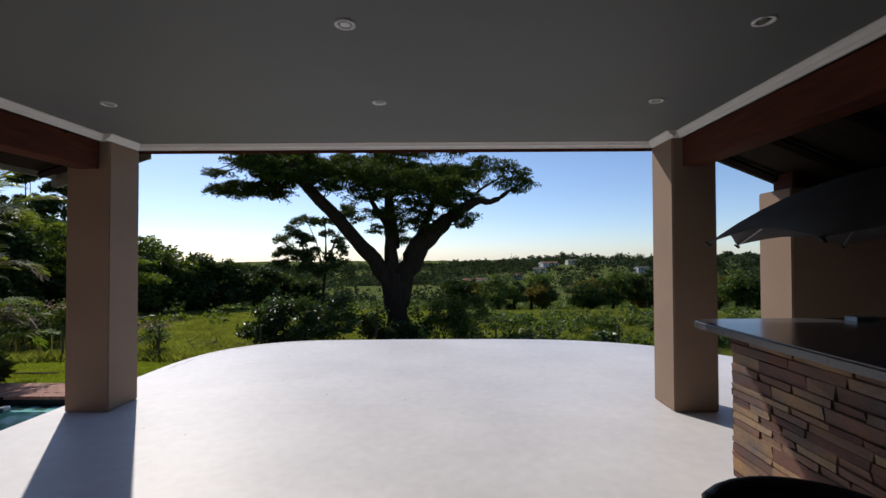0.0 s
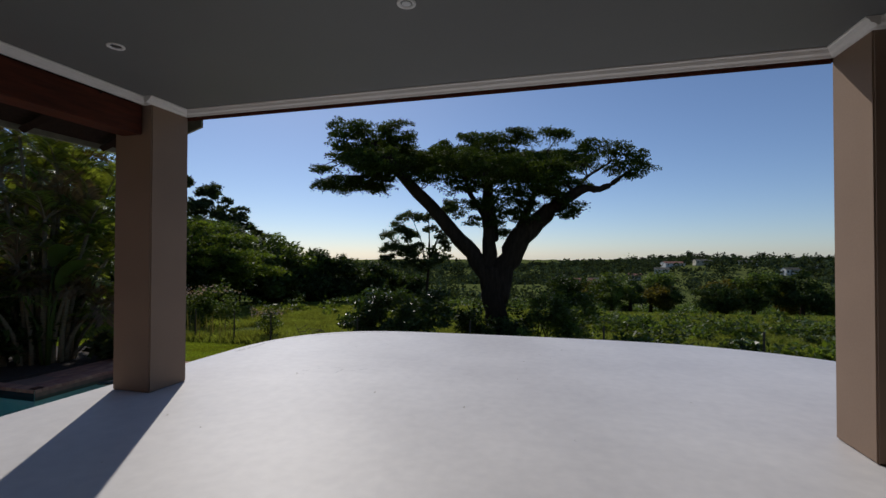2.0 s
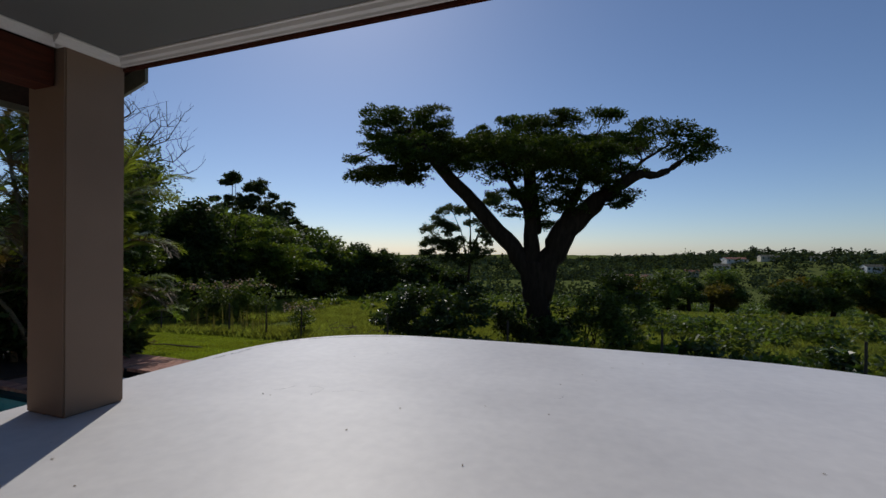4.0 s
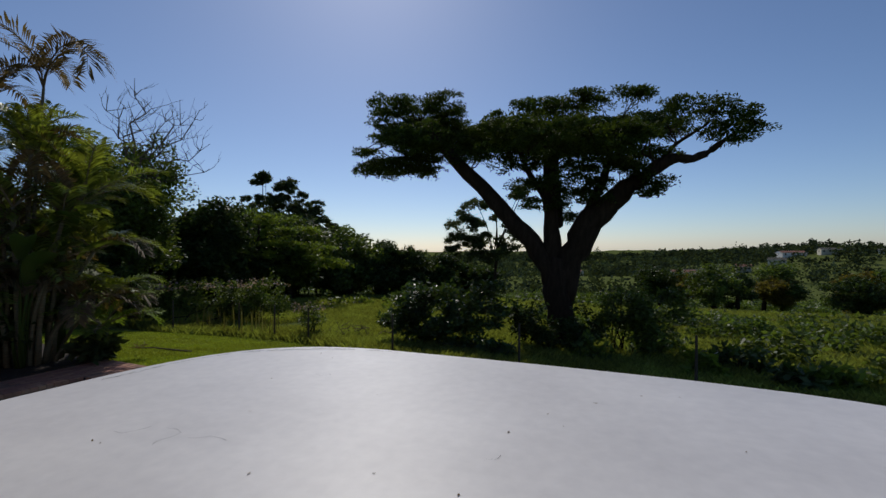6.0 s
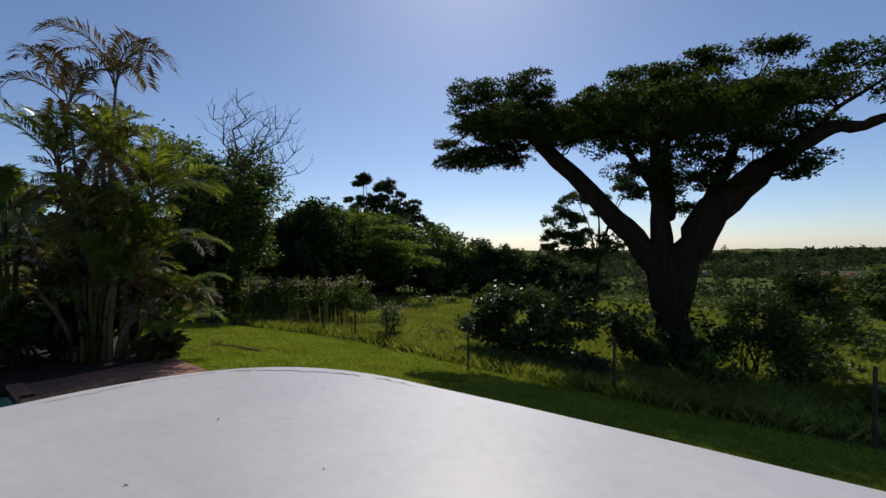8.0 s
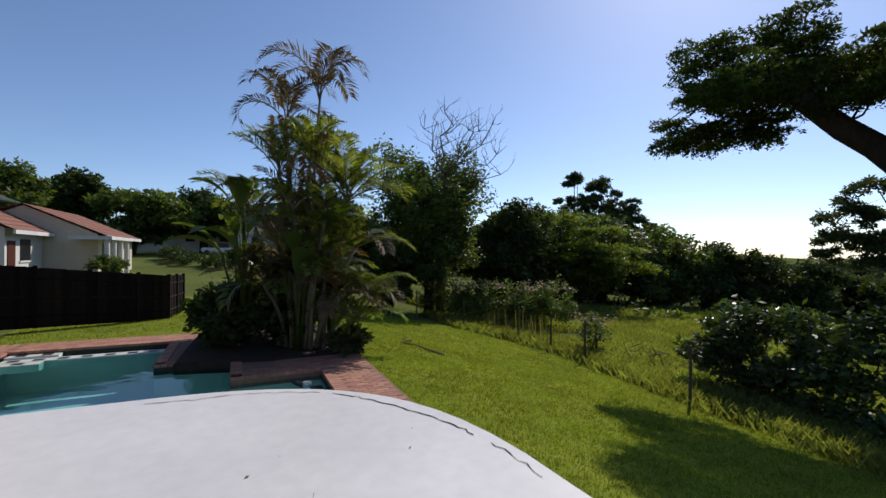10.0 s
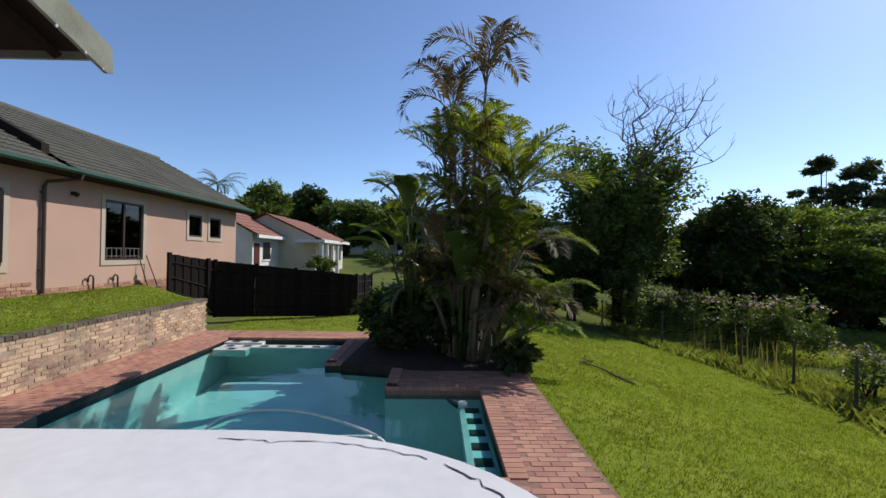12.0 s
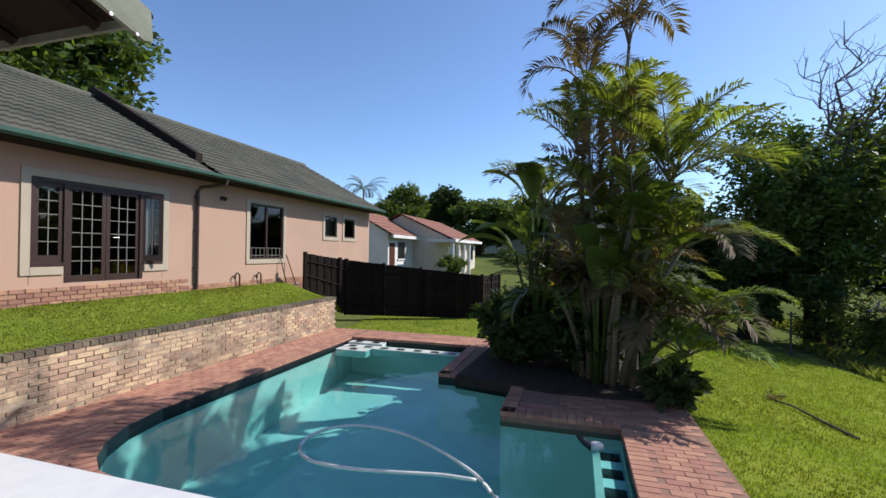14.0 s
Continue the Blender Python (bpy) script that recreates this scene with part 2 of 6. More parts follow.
# ---- building helpers ----
def box_bm(x0, x1, y0, y1, z0, z1, bevel=0.0, bm=None):
    bm = bm or bmesh.new()
    c = bmesh.ops.create_cube(bm, size=1)["verts"]
    bmesh.ops.scale(bm, vec=(x1 - x0, y1 - y0, z1 - z0), verts=c)
    bmesh.ops.translate(bm, vec=((x0 + x1) / 2, (y0 + y1) / 2, (z0 + z1) / 2), verts=c)
    if bevel:
        es = list({e for v in c for e in v.link_edges})
        bmesh.ops.bevel(bm, geom=es, offset=bevel, segments=2, affect="EDGES")
    return bm


def tube_geo(pts, radii, sides=8, verts=None, faces=None):
    """Adds a tapering tube along pts to lists of verts and faces."""
    verts = [] if verts is None else verts
    faces = [] if faces is None else faces
    pts = [Vector(p) for p in pts]
    start = len(verts)
    for i, p in enumerate(pts):
        d = (pts[min(i + 1, len(pts) - 1)] - pts[max(i - 1, 0)]).normalized()
        ref = Vector((1, 0, 0)) if abs(d.x) < 0.8 else Vector((0, 1, 0))
        a = d.cross(ref).normalized()
        b = d.cross(a)
        for k in range(sides):
            ang = 2 * math.pi * k / sides
            verts.append(tuple(p + (a * math.cos(ang) + b * math.sin(ang)) * radii[i]))
    for i in range(len(pts) - 1):
        for k in range(sides):
            k2 = (k + 1) % sides
            faces.append((start + i * sides + k, start + i * sides + k2, start + (i + 1) * sides + k2, start + (i + 1) * sides + k))
    faces.append(tuple(start + k for k in range(sides))[::-1])
    faces.append(tuple(start + (len(pts) - 1) * sides + k for k in range(sides)))
    return verts, faces


def link_mesh(name, me, material, parent=None, label="", smooth=False):
    me.materials.append(material)
    if smooth:
        me.polygons.foreach_set("use_smooth", [True] * len(me.polygons))
    ob = new(name, me)
    if parent is not None:
        ob.parent = parent
    if label:
        ob["label"] = label
    return ob


def part(name, bm, material, parent=None, label="", smooth=False, upward=False):
    me = bpy.data.meshes.new(name)
    bmesh.ops.recalc_face_normals(bm, faces=bm.faces)
    if upward:
        bmesh.ops.reverse_faces(bm, faces=[f for f in bm.faces if f.normal.z < 0])
    bm.to_mesh(me)
    bm.free()
    return link_mesh(name, me, material, parent, label, smooth)


def geo(name, verts, faces, material, parent=None, label="", smooth=False):
    me = bpy.data.meshes.new(name)
    me.from_pydata(verts, [], faces)
    me.update()
    return link_mesh(name, me, material, parent, label, smooth)


def quads(name, q, material, parent=None, label=""):
    """One mesh from an array of quads (n, 4, 3)."""
    q = np.asarray(q, dtype=np.float32).reshape(-1, 4, 3)
    n = len(q)
    me = bpy.data.meshes.new(name)
    me.vertices.add(n * 4)
    me.vertices.foreach_set("co", q.ravel())
    me.loops.add(n * 4)
    me.loops.foreach_set("vertex_index", np.arange(n * 4, dtype=np.int32))
    me.polygons.add(n)
    me.polygons.foreach_set("loop_start", np.arange(0, n * 4, 4, dtype=np.int32))
    me.update(calc_edges=True)
    return link_mesh(name, me, material, parent, label)


def thing(name, label, category, at=(0, 0, 0), group="", kind=""):
    e = new(name)
    e.empty_display_size = 0.2
    e.location = at
    return tagged(e, label, category, group, kind)


def setting(ob, label, category):
    return tagged(ob, label, category, "", "structure")


def box_part(name, dims, material, parent=None, label="", bevel=0.0):
    return part(name, box_bm(*dims, bevel=bevel), material, parent, label)


def prism_bm(outline, z0, z1, bevel=0.0):
    bm = bmesh.new()
    lo = [bm.verts.new((x, y, z0)) for x, y in outline]
    hi = [bm.verts.new((x, y, z1)) for x, y in outline]
    n = len(outline)
    bm.faces.new(lo[::-1])
    top = bm.faces.new(hi)
    for i in range(n):
        bm.faces.new((lo[i], lo[(i + 1) % n], hi[(i + 1) % n], hi[i]))
    if bevel:
        bmesh.ops.bevel(bm, geom=list(top.edges), offset=bevel, segments=3, affect="EDGES")
    bmesh.ops.triangulate(bm, faces=[f for f in bm.faces if len(f.verts) > 4])
    return bm


def smoothstep(a, b, x):
    t = np.clip((x - a) / (b - a), 0, 1)
    return t * t * (3 - 2 * t)


def rand_unit(rng, n):
    v = rng.normal(size=(n, 3))
    return v / np.linalg.norm(v, axis=1, keepdims=True)


def leaf_quads(rng, pos, length, width, up=0.4, droop=0.0):
    """Pointed leaves at the places given, turned at random, leaning upward by up."""
    n = len(pos)
    a = rand_unit(rng, n)
    a[:, 2] = a[:, 2] * 0.6 - droop
    a /= np.linalg.norm(a, axis=1, keepdims=True)
    nn = rand_unit(rng, n)
    nn[:, 2] += up
    b = np.cross(nn, a)
    b /= np.linalg.norm(b, axis=1, keepdims=True) + 1e-9
    s = rng.uniform(0.65, 1.25, (n, 1))
    a, b = a * length * s, b * width * s * 0.5
    return np.stack([pos, pos + a * 0.45 + b, pos + a, pos + a * 0.45 - b], axis=1)


def clump_points(rng, clumps, n, knots=14, spread=0.34):
    """Points in lumpy clumps (x, y, z, rx, ry, rz): knots of leaves on each clump's shell."""
    c = np.array(clumps, dtype=float)
    w = (c[:, 3] * c[:, 4] + c[:, 4] * c[:, 5] + c[:, 3] * c[:, 5])
    w /= w.sum()
    out = []
    for row, share in zip(c, w):
        m = max(4, int(n * share))
        k = max(5, int(knots * (0.6 + share * len(c) * 0.5)))
        kd = rand_unit(rng, k)
        kd[:, 2] = np.where(kd[:, 2] < -0.2, kd[:, 2] * 0.5, kd[:, 2])
        kr = rng.uniform(0.45, 1.0, (k, 1))
        centres = row[:3] + kd * kr * row[3:]
        pick = rng.integers(0, k, m)
        size = row[3:] * spread * rng.uniform(0.6, 1.2, (k, 1))[pick]
        out.append(centres[pick] + rand_unit(rng, m) * (rng.random((m, 1)) ** 0.5) * size)
    return np.concatenate(out)


def spray_points(rng, pads, each, reach=0.42):
    """Points on flat, slightly domed sprays of leaves that are layered through each pad (x, y, z, rx, ry, rz)."""
    out = []
    for row in np.array(pads, dtype=float):
        k = max(4, int(each[0] * row[3] * max(row[4], 0.6)))
        d = rand_unit(rng, k) * rng.uniform(0.25, 1.0, (k, 1)) ** 0.6
        centres = row[:3] + d * row[3:]
        size = reach * rng.uniform(0.55, 1.25, k)
        m = each[1]
        pick = np.repeat(np.arange(k), m)
        ang, rad = rng.uniform(0, 2 * math.pi, k * m), rng.random(k * m) ** 0.5
        tilt = rng.normal(size=(k, 2))[pick] * 0.22
        off = np.stack([np.cos(ang) * rad, np.sin(ang) * rad], -1) * size[pick][:, None]
        lift = (off * tilt).sum(1) - 0.25 * size[pick] * rad ** 2 + rng.normal(size=k * m) * 0.035
        out.append(centres[pick] + np.column_stack([off, lift]))
    return np.concatenate(out)


def bent(p0, p1, rng, n=5, sway=0.08):
    """A slightly crooked line from p0 to p1."""
    p0, p1 = np.array(p0, float), np.array(p1, float)
    length = np.linalg.norm(p1 - p0)
    pts = [p0 + (p1 - p0) * i / n for i in range(n + 1)]
    for i in range(1, n):
        pts[i] = pts[i] + rng.normal(size=3) * sway * length * 0.35
    return pts


# ---- the ground ----
POOL = [(-12.75, 2.18), (-12.75, 5.4), (-10.12, 5.4), (-10.12, 6.83), (-8.52, 6.83), (-8.52, 8.45), (-5.43, 8.45), (-5.43, 3.6), (-5.5, 3.2), (-5.72, 2.85), (-6.05, 2.55), (-6.5, 2.32), (-7.1, 2.2)]
YARD_Z, COPING_Z, WATER_Z = -1.16, -1.10, -1.23


def in_pool(x, y, grow=0.0):
    if not (-12.75 - grow < x < -5.43 + grow and 2.18 - grow < y < 8.45 + grow):
        return False
    if x > -7.1 and y < 3.6 and ((x + 7.1) / (1.67 + grow)) ** 2 + ((y - 3.6) / (1.42 + grow)) ** 2 > 1:
        return False
    if x < -10.12 - grow and y > 5.4 + grow:
        return False
    return not (x < -8.52 - grow and y > 6.83 + grow)


def ground_z(x, y):
    x, y = np.asarray(x, float), np.asarray(y, float)
    front = YARD_Z - 0.176 * np.clip(y - 9.5, 0, 7.6) - 0.055 * np.clip(y - 17.1, 0, 28) - 0.12 * np.clip(y - 45.1, 0, 150)
    front = front + 0.022 * np.clip(y - 230, 0, 450) - 0.01 * np.clip(y - 900, 0, 1500)
    side = YARD_Z + 0.05 * np.clip(-x - 24, 0, 60) + 0.03 * np.clip(-x - 84, 0, 100) - 0.012 * np.clip(-x - 300, 0, 2500)
    w = np.maximum(smoothstep(9, 34, y), smoothstep(-34, -20, x))
    z = side * (1 - w) + front * w
    bump = 0.25 * np.sin(x * 0.11 + 1) * np.cos(y * 0.09) * smoothstep(20, 60, np.hypot(x, y)) + 5.0 * np.sin(x * 0.009) * np.cos(y * 0.011 + 1) * smoothstep(120, 400, np.hypot(x, y))
    far = np.hypot(x, y)
    ridge = smoothstep(260, 620, far) * (-13 + 15 * smoothstep(-0.12, 0.32, x / (np.abs(y) + 1)) + 2.6 * np.sin(x * 0.021 + 2) * np.cos(y * 0.006) + 1.6 * np.sin(x * 0.047 + y * 0.013))
    return z + bump + np.where(y > 0, ridge, 0)


def build_ground():
    def axis(lo, hi, fine0, fine1):
        a = list(np.arange(lo, hi + 0.01, 1.5)) + list(np.arange(fine0, fine1 + 0.01, 0.25))
        step, v = 2.0, hi
        while v < 3900:
            v += step
            step *= 1.16
            a.append(v)
        step, v = 2.0, lo
        while v > -3900:
            v -= step
            step *= 1.16
            a.append(v)
        return np.unique(np.round(a, 2))
    xs, ys = axis(-60, 30, -14.5, -4.5), axis(-20, 60, 1.0, 10.0)
    gx, gy = np.meshgrid(xs, ys)
    gz = ground_z(gx, gy)
    for j, y in enumerate(ys):
        if 1.8 < y < 9:
            for i, x in enumerate(xs):
                if -13.2 < x < -5 and in_pool(x, y, 0.3):
                    gz[j, i] = -3.2
    nx = len(xs)
    verts = np.stack([gx, gy, gz], -1).reshape(-1, 3).tolist()
    faces = [(j * nx + i, j * nx + i + 1, (j + 1) * nx + i + 1, (j + 1) * nx + i) for j in range(len(ys) - 1) for i in range(nx - 1)]
    setting(geo("ground", verts, faces, FIELD, smooth=True), "rough green grassland sloping down into a wide wooded valley", "ground")


LAWN_EDGE = [(-3.9, 9.3), (-9.75, 9.5), (-14.0, 9.4), (-13.95, 5.9), (-13.95, 1.2), (-24, 0.5), (-26, 6), (-22.5, 9.8), (-19.8, 12.0), (-19.2, 14.2), (-17.6, 16.2), (-15.0, 17.4), (-11.2, 17.5), (-6.7, 16.7), (-1.0, 16.2), (7, 15.8), (7, 6.0), (4.5, 6.0), (-3.5, 6.0)]


def inside(poly, x, y):
    c, j = False, len(poly) - 1
    for i in range(len(poly)):
        (xi, yi), (xj, yj) = poly[i], poly[j]
        if (yi > y) != (yj > y) and x < (xj - xi) * (y - yi) / (yj - yi) + xi:
            c = not c
        j = i
    return c


def build_lawn():
    step = 0.2
    xs, ys = np.arange(-26, 7.2, step), np.arange(0.4, 17.8, step)
    ids, verts, faces = {}, [], []

    def vid(i, j):
        if (i, j) not in ids:
            x, y = xs[i], ys[j]
            ids[i, j] = len(verts)
            verts.append((x, y, float(ground_z(x, y)) + 0.03 + 0.012 * noise.noise((x * 2, y * 2, 0))))
        return ids[i, j]
    for i in range(len(xs) - 1):
        for j in range(len(ys) - 1):
            if inside(LAWN_EDGE, xs[i] + step / 2, ys[j] + step / 2):
                faces.append((vid(i, j), vid(i + 1, j), vid(i + 1, j + 1), vid(i, j + 1)))
    setting(geo("lawn", verts, faces, GRASS_G, smooth=True), "mown bright green lawn sloping away from the pool paving", "lawn")


def blades(rng, x, y, z, h, w, per, spread, bend=0.5):
    """Tufts of bent grass blades."""
    n = len(x)
    base = np.repeat(np.stack([x, y, z], -1), per, axis=0)
    m = n * per
    base[:, :2] += rng.normal(size=(m, 2)) * spread
    ang = rng.uniform(0, 2 * math.pi, m)
    hh = h * rng.uniform(0.5, 1.3, m)
    d = np.stack([np.cos(ang), np.sin(ang), np.zeros(m)], -1)
    s = np.stack([-np.sin(ang), np.cos(ang), np.zeros(m)], -1) * w * 0.5
    lean = (rng.uniform(0.1, 1.0, m) * bend * hh)[:, None]
    mid = base + d * lean * 0.35 + np.stack([0 * hh, 0 * hh, hh * 0.6], -1)
    tip = base + d * lean + np.stack([0 * hh, 0 * hh, hh], -1)
    return np.stack([base - s, base + s, mid + s * 0.8, tip], 1)


def build_grass():
    rng = np.random.default_rng(5)
    x, y = rng.uniform(-22, 5, 90000), rng.uniform(8.4, 17.6, 90000)
    near = rng.random(90000) < np.clip(9.0 / (np.hypot(x + 1.5, y - 7) + 0.1), 0.15, 1.0)
    keep = np.array([n and inside(LAWN_EDGE, a, b) for a, b, n in zip(x, y, near)])
    x, y = x[keep], y[keep]
    q = [blades(rng, x, y, ground_z(x, y) + 0.02, 0.045, 0.012, 4, 0.03, 0.8)]
    x, y = rng.uniform(-22, -13.95, 6000), rng.uniform(1.2, 9, 6000)
    q.append(blades(rng, x, y, ground_z(x, y) + 0.02, 0.05, 0.02, 3, 0.05, 0.8))
    tagged(quads("lawn_grass", np.concatenate(q), BLADE), "short mown bright green lawn grass", "grass", "", "stuff")
    x, y = rng.uniform(-26, 24, 34000), 16.3 + rng.random(34000) ** 1.5 * 30
    keep = np.array([not inside(LAWN_EDGE, a, b) for a, b in zip(x, y)])
    x, y = x[keep], y[keep]
    patch = np.array([noise.noise((a * 0.22, b * 0.22, 3)) for a, b in zip(x, y)])
    keep = patch > -0.55
    x, y, patch = x[keep], y[keep], patch[keep]
    q = [blades(rng, x, y, ground_z(x, y) - 0.02, 0.34, 0.011, 14, 0.2, 0.9)]
    tagged(quads("wild_grass", np.concatenate(q), WILD_BLADE), "tall unmown grass beyond the wire fence", "grass", "", "stuff")
    x, y = rng.uniform(-19.5, -13, 80), rng.uniform(17.2, 19, 80)
    q = blades(rng, x, y, ground_z(x, y), 1.15, 0.05, 1, 0.03, 0.12)
    tagged(quads("weed_stalks", q, STRAW), "pale dry weed stalks standing along the fence", "weeds", "", "stuff")


# ---- terrace and veranda ----
def terrace_outline():
    pts = [(-3.87, -2.6), (-3.87, 6.2)]
    corner = [(-3.87, 6.2), (-3.9, 7.3), (-3.55, 8.62), (-1.4, 8.6)]
    for i in range(1, 17):
        t = i / 16
        b = ((1 - t) ** 3, 3 * t * (1 - t) ** 2, 3 * t * t * (1 - t), t ** 3)
        pts.append(tuple(sum(c[k] * w for c, w in zip(corner, b)) for k in (0, 1)))
    pts += [(-0.5, 8.64), (0.6, 8.66), (1.6, 8.66), (2.5, 8.6)]
    corner = [(2.5, 8.6), (4.0, 8.4), (5.6, 7.6), (5.9, 5.2)]
    for i in range(1, 13):
        t = i / 12
        b = ((1 - t) ** 3, 3 * t * (1 - t) ** 2, 3 * t * t * (1 - t), t ** 3)
        pts.append(tuple(sum(c[k] * w for c, w in zip(corner, b)) for k in (0, 1)))
    return pts + [(7.2, 5.2), (7.2, -2.6)]


def build_terrace():
    setting(part("floor", prism_bm(terrace_outline(), -1.3, 0.0, 0.02), SCREED), "smooth off-white screed terrace floor with a rounded edge", "floor")


def build_cracks():
    rng = np.random.default_rng(3)
    edge = [Vector((*p, 0)) for p in terrace_outline()[1:22]]

    def ribbon(pts, w):
        verts, faces = [], []
        for i, p in enumerate(pts):
            d = (pts[min(i + 1, len(pts) - 1)] - pts[max(i - 1, 0)]).normalized()
            s = Vector((-d.y, d.x, 0)) * w * rng.uniform(0.3, 1.2)
            verts += [tuple(p + s + Vector((0, 0, 0.004))), tuple(p - s + Vector((0, 0, 0.004)))]
            if i:
                faces.append((2 * i - 2, 2 * i - 1, 2 * i + 1, 2 * i))
        return verts, faces
    # a broken crack that runs along the rounded edge
    fine = []
    for a, b in zip(edge, edge[1:]):
        k = max(2, int((b - a).length / 0.05))
        fine += [a.lerp(b, i / k) for i in range(k)]
    pts, run = [], []
    for i, p in enumerate(fine[:-1]):
        d = (fine[i + 1] - p).normalized()
        inward = Vector((d.y, -d.x, 0))
        off = 0.12 + 0.03 * math.sin(i * 0.17) + 0.03 * noise.noise((i * 0.09, 0, 0)) + rng.normal() * 0.009
        run.append(p + inward * off)
    for lo, hi, w in ((2, 30, 0.005), (31, 60, 0.007), (62, 72, 0.004)):
        seg = run[lo:min(hi, len(run))]
        if len(seg) > 2:
            tagged(geo("crack", *ribbon(seg, w), CRACK), "thin dark crack in the white screed near its edge", "crack", "cracks in the terrace")
    for x, y, n, ang in ((-1.9, 5.8, 9, 0.3), (-1.6, 5.75, 7, 0.9), (-2.2, 5.6, 6, -0.2), (-1.85, 7.35, 4, 0.1), (0.4, 6.3, 3, 0.5)):
        pts = [Vector((x, y, 0))]
        for _ in range(n):
            ang += rng.normal() * 0.5
            pts.append(pts[-1] + Vector((math.cos(ang), math.sin(ang), 0)) * 0.045)
        tagged(geo("crack", *ribbon(pts, 0.0014), CRACK), "short hairline crack in the white screed", "crack", "cracks in the terrace")
    for i in range(26):
        x, y = rng.uniform(-2.8, 2.6), rng.uniform(2.6, 8.3)
        leaf = leaf_quads(rng, np.zeros((1, 3)), 0.035, 0.016)
        leaf[:, :, 2] = np.abs(leaf[:, :, 2]) * 0.3 + 0.003
        ob = quads("fallen_leaf", leaf, LEAF_DRY)
        ob.location = (x, y, 0.0)
        tagged(ob, "tiny dry fallen leaf on the white floor", "leaf", "fallen leaves on the terrace")


def column(x0, x1, y0, y1, label):
    e = thing("column", label, "column", ((x0 + x1) / 2, (y0 + y1) / 2, 0), "columns of the veranda", "structure")
    w, d = (x1 - x0) / 2, (y1 - y0) / 2
    box_part("shaft", (-w, w, -d, d, 0, 3.03), PLASTER, e, bevel=0.012)
    return e


def cornice_run(name, a, b, inward, parent):
    """A stepped white moulding under the ceiling from a to b; inward points into the room."""
    a, b, inn = Vector(a), Vector(b), Vector(inward)
    prof = [(0.0, 2.965), (0.02, 2.965), (0.03, 2.98), (0.055, 2.99), (0.07, 3.015), (0.085, 3.02), (0.085, 3.03), (0.0, 3.03)]
    verts = [tuple(p + inn * o + Vector((0, 0, z))) for p in (a, b) for o, z in prof]
    n = len(prof)
    faces = [(i, (i + 1) % n, n + (i + 1) % n, n + i) for i in range(n)] + [tuple(range(n))[::-1], tuple(range(n, 2 * n))]
    return geo(name, verts, faces, CORNICE, parent)


def downlight():
    e = thing("downlight", "small round recessed white downlight, switched off", "downlight", (0, 0, 3.03), "downlights in the ceiling")
    v, f = [], []
    prof = [(0.062, 0.0), (0.062, -0.008), (0.055, -0.011), (0.042, -0.008), (0.038, 0.0)]
    for k in range(20):
        a = 2 * math.pi * k / 20
        v += [(r * math.cos(a), r * math.sin(a), z) for r, z in prof]
    m = len(prof)
    for k in range(20):
        for i in range(m - 1):
            f.append((k * m + i, k * m + i + 1, ((k + 1) % 20) * m + i + 1, ((k + 1) % 20) * m + i))
    geo("trim_ring", v, f, WHITE_PLASTIC, e, smooth=True)
    bm = bmesh.new()
    bmesh.ops.create_cone(bm, cap_ends=True, segments=16, radius1=0.03, radius2=0.02, depth=0.006, matrix=Matrix.Translation((0, 0, -0.004)))
    part("lamp_face", bm, METAL, e, "dull metal lamp face")
    return e


